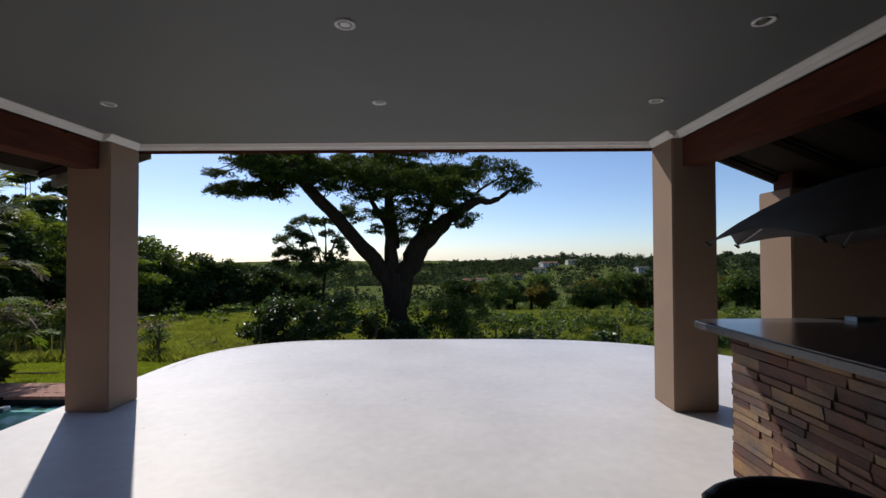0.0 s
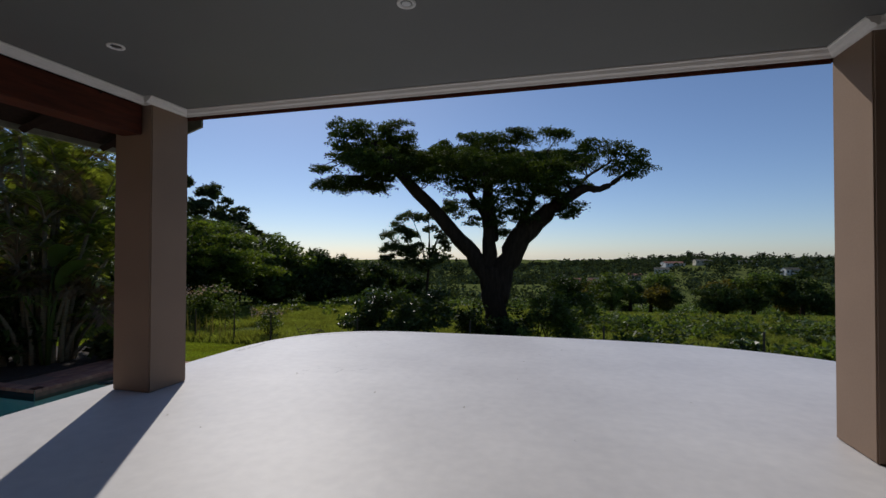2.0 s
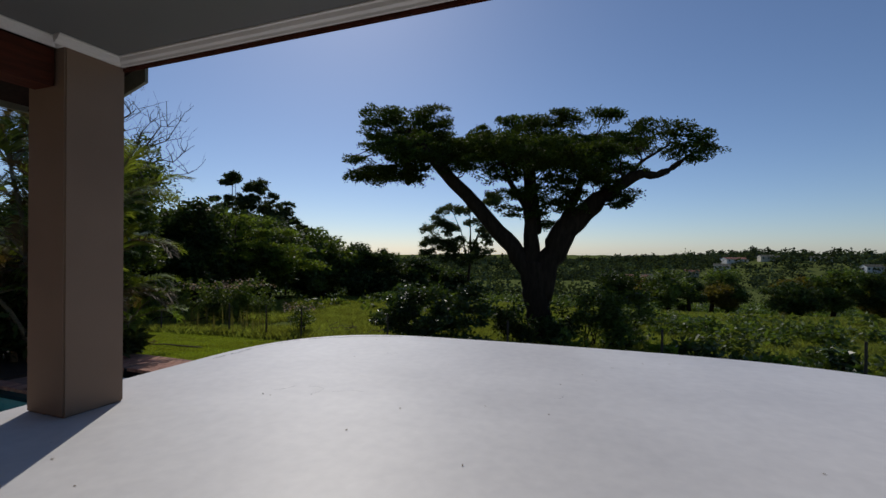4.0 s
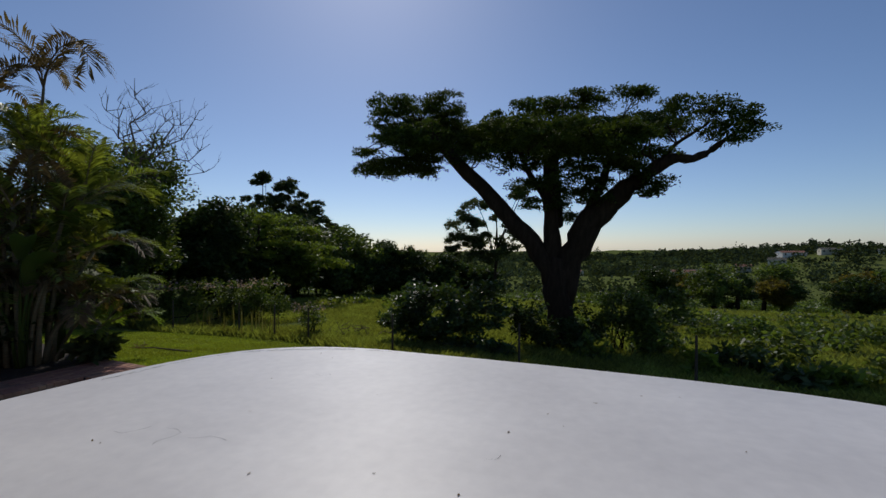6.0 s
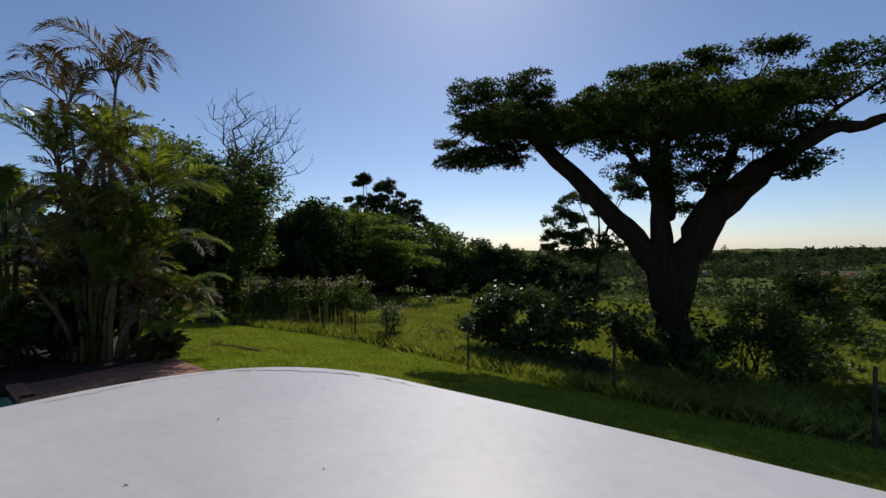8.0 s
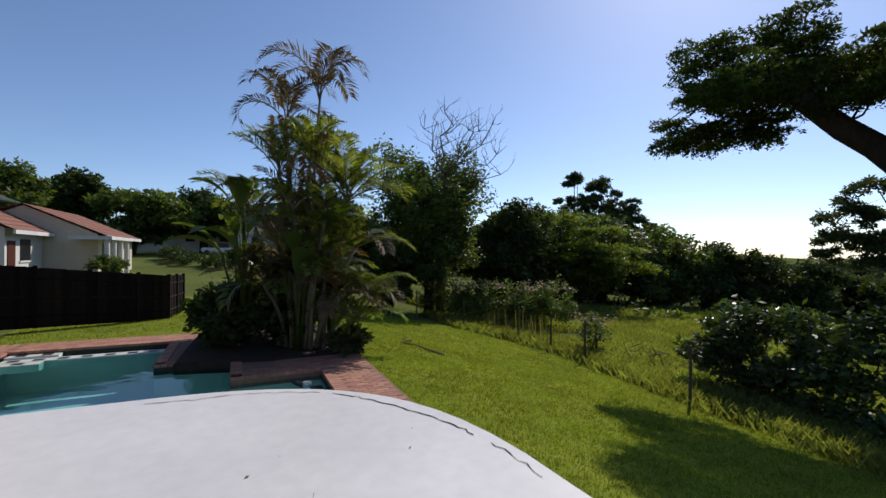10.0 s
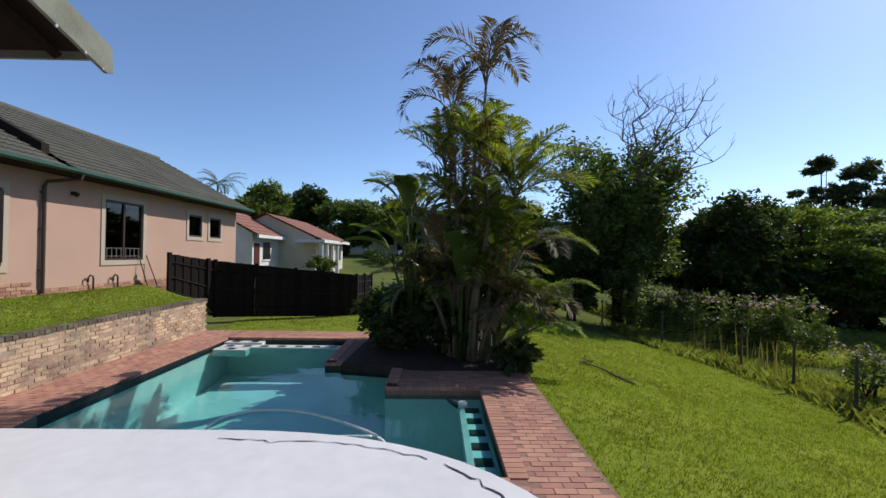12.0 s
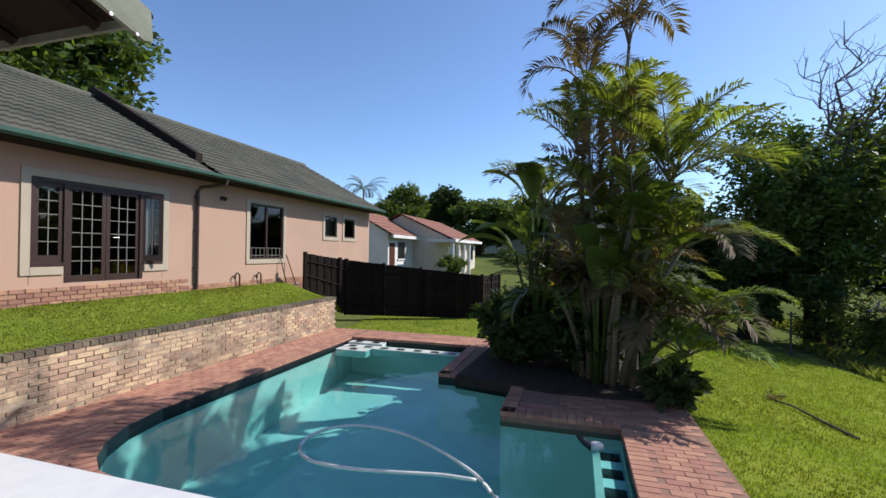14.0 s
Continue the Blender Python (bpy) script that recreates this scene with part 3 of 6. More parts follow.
def build_veranda():
    setting(box_part("ceiling", (-3.7, 3.45, -2.6, 4.9, 3.03, 3.13), CEILING), "flat dark grey painted veranda ceiling", "ceiling")
    column(-3.68, -3.2, 4.4, 4.87, "square brown plastered column beside the pool")
    column(2.95, 3.43, 4.4, 4.87, "square brown plastered column beside the bar")
    trim = setting(new("cornice"), "white stepped cornice round the ceiling", "cornice")
    cornice_run("cornice_piece", (-3.2, 4.84, 0), (2.95, 4.84, 0), (0, -1, 0), trim)
    for s, x in ((1, -3.2), (-1, 2.95)):
        # the moulding steps round each column
        cornice_run("cornice_piece", (x + s * 0.002, 4.84, 0), (x + s * 0.002, 4.315, 0), (s, 0, 0), trim)
        cornice_run("cornice_piece", (x, 4.398, 0), (x - s * 0.1, 4.398, 0), (0, -1, 0), trim)
        cornice_run("cornice_piece", (x - s * 0.1, 4.4, 0), (x - s * 0.1, -2.6, 0), (s, 0, 0), trim)
    for name, d in (("beam_front", (-3.198, 2.948, 4.845, 4.868, 2.93, 3.028)), ("beam_left", (-3.56, -3.31, -2.5, 4.39, 2.66, 2.96)), ("beam_right", (3.06, 3.31, -2.5, 4.39, 2.66, 2.96))):
        setting(box_part(name, d, BEAM, bevel=0.008), "red-brown varnished timber beam", "beam")
    lamp = downlight()
    lamp.location = (-0.08, 3.4, 3.03)
    for x in (-2.45, -0.08, 2.32):
        for y in (3.4, 2.1, 0.8, -0.5, -1.8):
            if (x, y) != (-0.08, 3.4):
                copy_thing(lamp, pose(x, y, 3.03))
    # roof over the ceiling, with a lean-to skirt on each side
    roof = thing("veranda_roof", "low tiled veranda roof with a weathered overhanging edge", "roof", (0, 0, 3.0), "", "structure")

    def slope(name, pts, material, thick=0.05):
        bm = bmesh.new()
        lo = [bm.verts.new((x, y, z - 3.0)) for x, y, z in pts]
        hi = [bm.verts.new((x, y, z - 3.0 + thick)) for x, y, z in pts]
        n = len(pts)
        bm.faces.new(lo[::-1])
        bm.faces.new(hi)
        for i in range(n):
            bm.faces.new((lo[i], lo[(i + 1) % n], hi[(i + 1) % n], hi[i]))
        return part(name, bm, material, roof)
    slope("main_slope", [(-3.6, 5.05, 3.14), (3.5, 5.05, 3.14), (3.5, -3, 4.6), (-3.6, -3, 4.6)], ROOF_TILE)
    slope("skirt", [(-3.3, 5.05, 3.06), (-4.36, 5.05, 2.72), (-4.36, -0.4, 2.72), (-3.3, -0.4, 3.06)], DARK_WOOD)
    slope("skirt", [(3.2, 5.05, 3.1), (5.6, 5.05, 2.12), (5.6, -2.6, 2.12), (3.2, -2.6, 3.1)], DARK_WOOD)
    for i in range(7):
        y = 4.75 - 0.8 * i
        v, f = tube_geo([(-3.3, y, -0.02), (-4.3, y, -0.335)], [0.045, 0.045], 4)
        geo("rafter", v, f, DARK_WOOD, roof)
        v, f = tube_geo([(3.3, y, 0.0), (5.3, y, -0.83)], [0.045, 0.045], 4)
        geo("rafter", v, f, DARK_WOOD, roof)
    bm = bmesh.new()
    vs = [bm.verts.new(p) for p in ((-3.2, 5.052, -0.08), (-3.2, 5.052, 0.14), (-4.42, 5.052, -0.22), (-4.44, 5.052, -0.42), (-4.38, 5.052, -0.44))]
    face = bm.faces.new(vs)
    ext = bmesh.ops.extrude_face_region(bm, geom=[face])
    bmesh.ops.translate(bm, vec=(0, 0.03, 0), verts=[g for g in ext["geom"] if isinstance(g, bmesh.types.BMVert)])
    part("barge_board", bm, BARGE, roof, "flaking grey-green barge board")
    box_part("fascia_board", (-4.39, -4.36, -0.4, 5.05, -0.34, -0.22), BARGE, roof)
    for x in (-3.9, -4.15, -4.32):
        v, f = tube_geo([(x, 5.08, -0.15 - (abs(x) - 3.3) * 0.27), (x, 5.092, -0.15 - (abs(x) - 3.3) * 0.27)], [0.012, 0.012], 8)
        geo("nail_head", v, f, METAL, roof)
    # closing walls
    setting(box_part("wall_back", (-3.9, 7.2, -2.8, -2.6, 0, 4.6), PLASTER), "plain brown plastered wall at the back of the veranda", "wall")
    setting(box_part("wall_right", (7.0, 7.2, -2.6, 4.4, 0, 2.9), PLASTER), "plain brown plastered side wall behind the bar", "wall")
    setting(box_part("wall_front", (4.23, 7.2, 4.4, 4.9, 0, 2.42), PLASTER, bevel=0.012), "brown plastered wall with a sunlit end beside the bar", "wall")
    setting(box_part("beam_bar", (4.33, 7.2, 4.5, 4.8, 2.42, 2.62), BEAM, bevel=0.01), "red-brown timber beam on the bar wall", "beam")
    setting(box_part("ceiling_bar", (5.3, 7.2, -2.6, 4.9, 2.62, 2.7), DARK_WOOD), "dark timber ceiling over the bar", "ceiling")


def build_bar():
    """The bar: stacked stone face, granite top."""
    bar = thing("bar", "bar clad in stacked rust and grey ledge stone", "bar", (2.7, 3.03, 0))
    box_part("core", (0.03, 0.45, -4.6, -0.03, 0, 1.085), MORTAR, bar)
    rng = random.Random(4)
    z = 0.0
    meshes = {}
    while z < 1.075:
        h = rng.choice((0.045, 0.055, 0.07, 0.09))
        h = min(h, 1.083 - z)
        y = 0.0
        while y > -4.4:
            w = rng.choice((0.2, 0.3, 0.42, 0.58))
            if y - w < -4.4:
                w = y + 4.45
            key = (round(w, 3), round(h, 3))
            if key not in meshes:
                bm = box_bm(0, 0.06, -w + 0.0015, -0.0015, 0.001, h - 0.001, 0.004)
                for v in bm.verts:
                    if v.co.x < 0.03:
                        v.co.x += rng.uniform(-0.008, 0.008)
                me = bpy.data.meshes.new("ledge_stone")
                bm.to_mesh(me)
                bm.free()
                me.materials.append(SLATE)
                meshes[key] = me
            ob = new("ledge_stone", meshes[key])
            ob.parent = bar
            ob.location = (rng.uniform(-0.009, 0.0), y, z)
            y -= w
        # end of the bar, facing the terrace
        x = 0.0
        while x < 0.44:
            w = min(rng.choice((0.16, 0.24)), 0.46 - x)
            key = ("end", round(w, 3), round(h, 3))
            if key not in meshes:
                bm = box_bm(0.002, w - 0.002, -0.05, 0, 0.002, h - 0.002, 0.006)
                me = bpy.data.meshes.new("ledge_stone")
                bm.to_mesh(me)
                bm.free()
                me.materials.append(SLATE)
                meshes[key] = me
            ob = new("ledge_stone", meshes[key])
            ob.parent = bar
            ob.location = (x + 0.03, rng.uniform(0.0, 0.02), z)
            x += w
        z += h
    top = prism_bm([(2.56, -1.6), (3.5, -1.6), (3.5, 2.6), (6.9, 2.6), (6.9, 3.55), (2.72, 3.36), (2.58, 3.34), (2.55, 3.2)], 1.09, 1.15, 0.014)
    tagged(part("counter_top", top, GRANITE), "dark polished granite counter top with a rounded edge", "countertop")
    tray = thing("ice_bucket_frame", "small dark metal box on the counter", "box", (3.9, 3.25, 1.15))
    box_part("body", (-0.09, 0.09, -0.06, 0.06, 0, 0.035), METAL, tray, bevel=0.005)


def build_parasol():
    """A low canvas parasol behind the bar."""
    cx, cy, tip_z, rim_z, r = 4.2, 2.95, 2.4, 1.8, 1.5
    e = thing("parasol", "open charcoal canvas parasol standing behind the bar", "parasol", (cx, cy, 0))
    v, f = tube_geo([(0, 0, 0.08), (0, 0, tip_z + 0.08)], [0.025, 0.022], 12)
    geo("pole", v, f, METAL, e, smooth=True)
    bm = bmesh.new()
    bmesh.ops.create_cone(bm, cap_ends=True, segments=24, radius1=0.26, radius2=0.22, depth=0.08, matrix=Matrix.Translation((0, 0, 0.04)))
    part("base_plate", bm, METAL, e)
    ribs, rings, sub = 8, 8, 8
    verts, faces = [(0, 0, tip_z)], []
    n = ribs * sub
    for j in range(1, rings + 1):
        t = j / rings
        for k in range(n):
            u = (k % sub) / sub
            sag = math.sin(u * math.pi)
            ang = 2 * math.pi * (k / n) + 0.42
            rr = r * t * (1 - 0.10 * sag * t)
            z = tip_z - (tip_z - rim_z) * (t ** 2.0) - 0.05 * sag * t * (1 - t) + 0.09 * sag * t * t
            verts.append((rr * math.cos(ang), rr * math.sin(ang), z))
    for k in range(n):
        faces.append((0, 1 + k, 1 + (k + 1) % n))
    for j in range(rings - 1):
        for k in range(n):
            a, b = 1 + j * n + k, 1 + j * n + (k + 1) % n
            faces.append((a, a + n, b + n, b))
    cloth = geo("canopy", verts, faces, GREY_CLOTH, e, smooth=True)
    s = cloth.modifiers.new("thickness", "SOLIDIFY")
    s.thickness = 0.006
    for k in range(ribs):
        ang = 2 * math.pi * k / ribs + 0.42
        c, d = math.cos(ang), math.sin(ang)
        v, f = tube_geo([(r * t * c, r * t * d, tip_z - (tip_z - rim_z) * t ** 2.0 - 0.015) for t in (0.02, 0.35, 0.7, 1.0)], [0.008] * 4, 6)
        rib = geo("rib", v, f, METAL, e)
        v, f = tube_geo([(r * 0.985 * c, r * 0.985 * d, rim_z - 0.03), (r * 1.015 * c, r * 1.015 * d, rim_z + 0.0)], [0.014, 0.01], 8)
        geo("end_cap", v, f, BLACK_WEAVE, rib, "black end cap")


def build_lounge_chair():
    """The black chair of which the curved back shows."""
    e = thing("armchair", "black woven armchair with a rolled curved back", "chair", (1.86, 1.2, -0.0))
    e.rotation_euler = (0, 0, radians(8))
    arc = [(0.42 * math.cos(a), 0.34 * math.sin(a) * 1.0 - 0.02, 0.0) for a in np.linspace(0.0, math.pi, 15)]
    back = [Vector((x, y, 0.672 + 0.03 * math.sin(math.pi * i / 14))) for i, (x, y, _) in enumerate(arc)]
    v, f = tube_geo(back, [0.028] * 15, 10)
    geo("back_rail", v, f, BLACK_WEAVE, e, smooth=True)
    verts, faces = [], []
    for i, p in enumerate(back):
        verts += [tuple(p), (p.x * 0.95, p.y * 0.95, 0.38)]
        if i:
            faces.append((2 * i - 2, 2 * i - 1, 2 * i + 1, 2 * i))
    shell = geo("backrest", verts, faces, BLACK_WEAVE, e, smooth=True)
    shell.modifiers.new("thickness", "SOLIDIFY").thickness = 0.02
    box_part("seat", (-0.36, 0.36, -0.34, 0.26, 0.34, 0.42), BLACK_WEAVE, e, bevel=0.03)
    for sx, sy in ((-1, -1), (1, -1), (-1, 1), (1, 1)):
        v, f = tube_geo([(0.32 * sx, 0.27 * sy - 0.03, 0.36), (0.34 * sx, 0.29 * sy - 0.03, 0)], [0.022, 0.018], 8)
        geo("leg", v, f, BLACK_WEAVE, e)


build_ground()
build_lawn()
build_terrace()
build_veranda()
build_bar()
build_parasol()
build_lounge_chair()


# ---- pool ----
def build_pool():
    pool = thing("pool", "in-ground swimming pool with pale plaster and a dark waterline", "pool", (0, 0, 0))
    n = len(POOL)
    out = POOL[::-1]
    verts = [(x, y, COPING_Z - 0.02) for x, y in out] + [(x, y, -2.05 - 0.45 * smoothstep(-12, -6, x)) for x, y in out]
    faces = [(i, n + i, n + (i + 1) % n, (i + 1) % n) for i in range(n)]
    geo("side_wall", verts, faces, MARBELITE, pool)
    bm = bmesh.new()
    f = bm.faces.new([bm.verts.new((x, y, -2.05 - 0.45 * smoothstep(-12, -6, x))) for x, y in POOL])
    bmesh.ops.triangulate(bm, faces=[f])
    part("basin_floor", bm, MARBELITE, pool)
    # dark tiles at the waterline
    c = Vector((sum(p[0] for p in POOL) / n, sum(p[1] for p in POOL) / n))
    band, fs = [], []
    for i in range(n):
        a, b = Vector(out[i]), Vector(out[(i + 1) % n])
        d = (b - a).normalized()
        nrm = Vector((-d.y, d.x)) * 0.006
        k = len(band)
        band += [(a.x + nrm.x, a.y + nrm.y, COPING_Z - 0.01), (b.x + nrm.x, b.y + nrm.y, COPING_Z - 0.01), (b.x + nrm.x, b.y + nrm.y, COPING_Z - 0.2), (a.x + nrm.x, a.y + nrm.y, COPING_Z - 0.2)]
        fs.append((k, k + 1, k + 2, k + 3))
    geo("waterline_tiles", band, fs, BLACK_TILE, pool, "dark blue-black waterline tiles")
    # steps in the far corner and the bench along the lawn side, with black inset tiles
    for x0, x1, y0, y1, z in ((-12.42, -12.1, 2.25, 5.3, -1.216), (-12.72, -12.43, 2.24, 3.2, -1.17), (-12.09, -11.8, 2.24, 3.05, -1.222), (-8.1, -5.5, 8.06, 8.4, -1.27)):
        along_x = (x1 - x0) > (y1 - y0)
        step = box_part("step", (x0, x1, y0, y1, z - 0.16, z), MARBELITE, pool, bevel=0.01)
        box_part("pale_edge", (x0, x1, y0, y0 + 0.085, z, z + 0.005) if along_x else (x0, x1, y0, y1, z, z + 0.003), WHITE_TILE, step, "pale tiled step edge")
        length = (x1 - x0) if along_x else (y1 - y0)
        k = int(length / 0.42)
        for i in range(k):
            o = (i + 0.5) * length / k
            if along_x:
                d = (x0 + o - 0.11, x0 + o + 0.11, y0 + 0.09, y0 + 0.31, z, z + 0.006)
            else:
                d = (x1 - 0.24, x1 - 0.06, y0 + o - 0.1, y0 + o + 0.1, z, z + 0.006)
            box_part("tile", d, BLACK_TILE, step)
    bm = bmesh.new()
    f = bm.faces.new([bm.verts.new((x, y, WATER_Z)) for x, y in POOL])
    bmesh.ops.triangulate(bm, faces=[f])
    setting(part("water", bm, WATER, upward=True), "clear blue-green pool water with soft ripples", "water")
    # the floating hose of the pool cleaner
    loop = [(-5.3, 8.0), (-5.85, 7.6), (-6.5, 7.1), (-6.9, 6.8), (-7.3, 6.3), (-7.6, 5.75), (-7.7, 5.22), (-7.6, 4.8), (-7.3, 4.58), (-6.92, 4.6), (-6.65, 4.84), (-6.56, 5.15), (-6.58, 5.56), (-6.67, 6.0), (-6.76, 6.46), (-6.76, 6.9)]
    pts = []
    for k in range(len(loop) - 1):
        p0, p1, p2, p3 = (np.array(loop[min(max(k + o, 0), len(loop) - 1)]) for o in (-1, 0, 1, 2))
        for s in range(6):
            t = s / 6
            q = 0.5 * (2 * p1 + (p2 - p0) * t + (2 * p0 - 5 * p1 + 4 * p2 - p3) * t * t + (3 * p1 - p0 - 3 * p2 + p3) * t ** 3)
            pts.append((q[0], q[1], WATER_Z + 0.006 + 0.006 * math.sin(k * 1.3 + t)))
    v, f = tube_geo(pts, [0.021] * len(pts), 8)
    tagged(geo("pool_hose", v, f, HOSE, smooth=True), "white ribbed pool cleaner hose floating in a loop", "hose")
    head = thing("pool_float", "white and grey pool cleaner float", "float", (-8.05, 8.12, WATER_Z - 0.02))
    bm = bmesh.new()
    bmesh.ops.create_cone(bm, cap_ends=True, segments=18, radius1=0.09, radius2=0.075, depth=0.12)
    part("cup", bm, WHITE_PLASTIC, head)
    v, f = tube_geo([(0.02, -0.05, 0), (-0.15, -0.16, 0.01), (-0.32, -0.22, 0.0)], [0.05, 0.045, 0.03], 8)
    geo("body", v, f, GREY_CLOTH, head, smooth=True)


def brick_mesh(name, w, d, h, material, bevel=0.006):
    bm = box_bm(0.0, w, 0.0, d, -h, 0, 0)
    for v in bm.verts:
        if v.co.z > -0.001:
            v.co.x += bevel if v.co.x < w / 2 else -bevel
            v.co.y += bevel if v.co.y < d / 2 else -bevel
    me = bpy.data.meshes.new(name)
    bmesh.ops.recalc_face_normals(bm, faces=bm.faces)
    bm.to_mesh(me)
    bm.free()
    me.materials.append(material)
    return me


def join_boxes(name, items, w, d, h, material, parent, bevel=0.006):
    """The rest of the bricks in one mesh: items are (matrix) of alike boxes."""
    base = [(bevel, bevel, 0), (w - bevel, bevel, 0), (w - bevel, d - bevel, 0), (bevel, d - bevel, 0), (0, 0, -h), (w, 0, -h), (w, d, -h), (0, d, -h)]
    fb = [(0, 1, 2, 3), (0, 4, 5, 1), (1, 5, 6, 2), (2, 6, 7, 3), (3, 7, 4, 0)]
    verts, faces = [], []
    for m in items:
        k = len(verts)
        verts += [tuple(m @ Vector(p)) for p in base]
        faces += [tuple(k + i for i in f) for f in fb]
    ob = geo(name, verts, faces, material, parent)
    ob["kind"] = "stuff"
    return ob


def build_paving():
    rng = random.Random(9)
    paving = setting(new("paving"), "red-brown clay brick paving round the pool", "paving")
    bed_rects = [(-13.85, -3.9, 1.02, 2.17), (-13.85, -12.76, 2.17, 5.9), (-5.42, -3.9, 2.17, 8.46), (-8.51, -3.9, 8.46, 9.45), (-9.7, -8.51, 6.84, 9.45), (-12.76, -10.13, 5.41, 5.9), (-10.13, -9.7, 6.84, 7.4)]
    for r in bed_rects:
        box_part("paving_bed", (*r, -1.3, COPING_Z - 0.006), PAVING_SAND, paving)
    corner = [p for p in POOL[7:]] + [(-7.1, 2.168), (-5.422, 2.168), (-5.422, 3.6)]
    part("paving_bed", prism_bm(corner, -1.3, COPING_Z - 0.006), PAVING_SAND, paving)
    L, W, J = 0.22, 0.107, 0.005
    spots = []

    def lay(x0, x1, y0, y1, along_x, ok=lambda x, y: True):
        a0, a1, b0, b1 = (x0, x1, y0, y1) if along_x else (y0, y1, x0, x1)
        row, b = 0, b0
        while b + W <= b1 + 0.03:
            a = a0 - (L / 2 if row % 2 else 0)
            while a < a1 - 0.05:
                if a >= a0 - 0.01 and a + L <= a1 + 0.03:
                    x, y = (a, b) if along_x else (b, a)
                    if ok(x + 0.1, y + 0.05) and not in_pool(x, y, 0.09) and not in_pool(x + (L if along_x else W), y + (W if along_x else L), 0.09):
                        spots.append((x, y, along_x))
                a += L + J
            b += W + J
            row += 1
    lay(-13.85, -3.95, 1.03, 2.1, True)
    lay(-13.85, -12.8, 2.1, 5.9, False)
    lay(-8.4, -3.95, 8.62, 9.45, False)
    lay(-9.7, -8.4, 6.95, 9.45, False, lambda x, y: y > 7.6 or x > -9.0)
    lay(-5.3, -3.95, 2.1, 8.62, False)
    lay(-7.1, -5.3, 2.1, 3.7, True)
    # header course along the water
    edges = [((-12.75, 2.18), (-7.1, 2.18), 0, -1), ((-8.4, 8.45), (-5.43, 8.45), 0, 1), ((-5.43, 3.6), (-5.43, 8.45), 1, 0), ((-12.75, 2.18), (-12.75, 5.4), -1, 0),
             ((-12.75, 5.4), (-10.12, 5.4), 0, 1), ((-10.12, 5.4), (-10.12, 6.83), -1, 0), ((-10.12, 6.83), (-8.52, 6.83), 0, 1), ((-8.52, 6.83), (-8.52, 8.45), -1, 0)]
    heads = []
    for (ax, ay), (bx, by), nx, ny in edges:
        length = math.hypot(bx - ax, by - ay)
        k = int(length / 0.112)
        dx, dy = (bx - ax) / length, (by - ay) / length
        ang = math.atan2(ny, nx)
        for i in range(k):
            px, py = ax + dx * (i + 0.5) * length / k, ay + dy * (i + 0.5) * length / k
            heads.append(Matrix.Translation((px - nx * 0.02, py - ny * 0.02, COPING_Z + 0.012)) @ Matrix.Rotation(ang, 4, "Z") @ Matrix.Translation((0, -0.0525, 0)))
    for i in range(len(POOL) - 6):
        a, b = Vector(POOL[6 + i]), Vector(POOL[(7 + i) % len(POOL)])
        if i == 0 or (b - a).length > 0.9:
            continue
        d = (b - a).normalized()
        nrm = Vector((d.y, -d.x))
        if in_pool(*((a + b) / 2 + nrm * 0.15)) and (a + b).length > 0:
            nrm = -nrm
        nrm = Vector((abs(nrm.x), -abs(nrm.y)))
        k = max(1, int((b - a).length / 0.115))
        for j in range(k):
            p = a.lerp(b, (j + 0.5) / k)
            heads.append(Matrix.Translation((p.x, p.y, COPING_Z + 0.012)) @ Matrix.Rotation(math.atan2(nrm.y, nrm.x), 4, "Z") @ Matrix.Translation((0, -0.0525, 0)))
    mats = []
    for x, y, ax in spots:
        dz = rng.uniform(-0.002, 0.002)
        m = Matrix.Translation((x, y, COPING_Z + dz)) if ax else Matrix.Translation((x + W, y, COPING_Z + dz)) @ Matrix.Rotation(math.pi / 2, 4, "Z")
        mats.append(m)
    near = [m for m in mats if m.translation.x > -7.6 and m.translation.y > 8.55]
    near = near[:300]
    rest = [m for m in mats if m not in near] + heads
    me = brick_mesh("paver", L, W, 0.06, PAVER, 0.003)
    for m in near:
        ob = new("paver", me)
        ob.parent = paving
        ob.matrix_basis = m
    join_boxes("paver_field", rest, L, W, 0.06, PAVER_J, paving, 0.003)
    bed = [(-13.0, 5.9), (-10.0, 5.75), (-9.6, 7.5), (-9.65, 9.5), (-11.5, 10.1), (-13.8, 9.3), (-14.0, 6.5)]
    setting(part("planting_bed", prism_bm(bed, -1.3, -1.06, 0.03), SOIL), "dark soil bed under the palms", "soil")


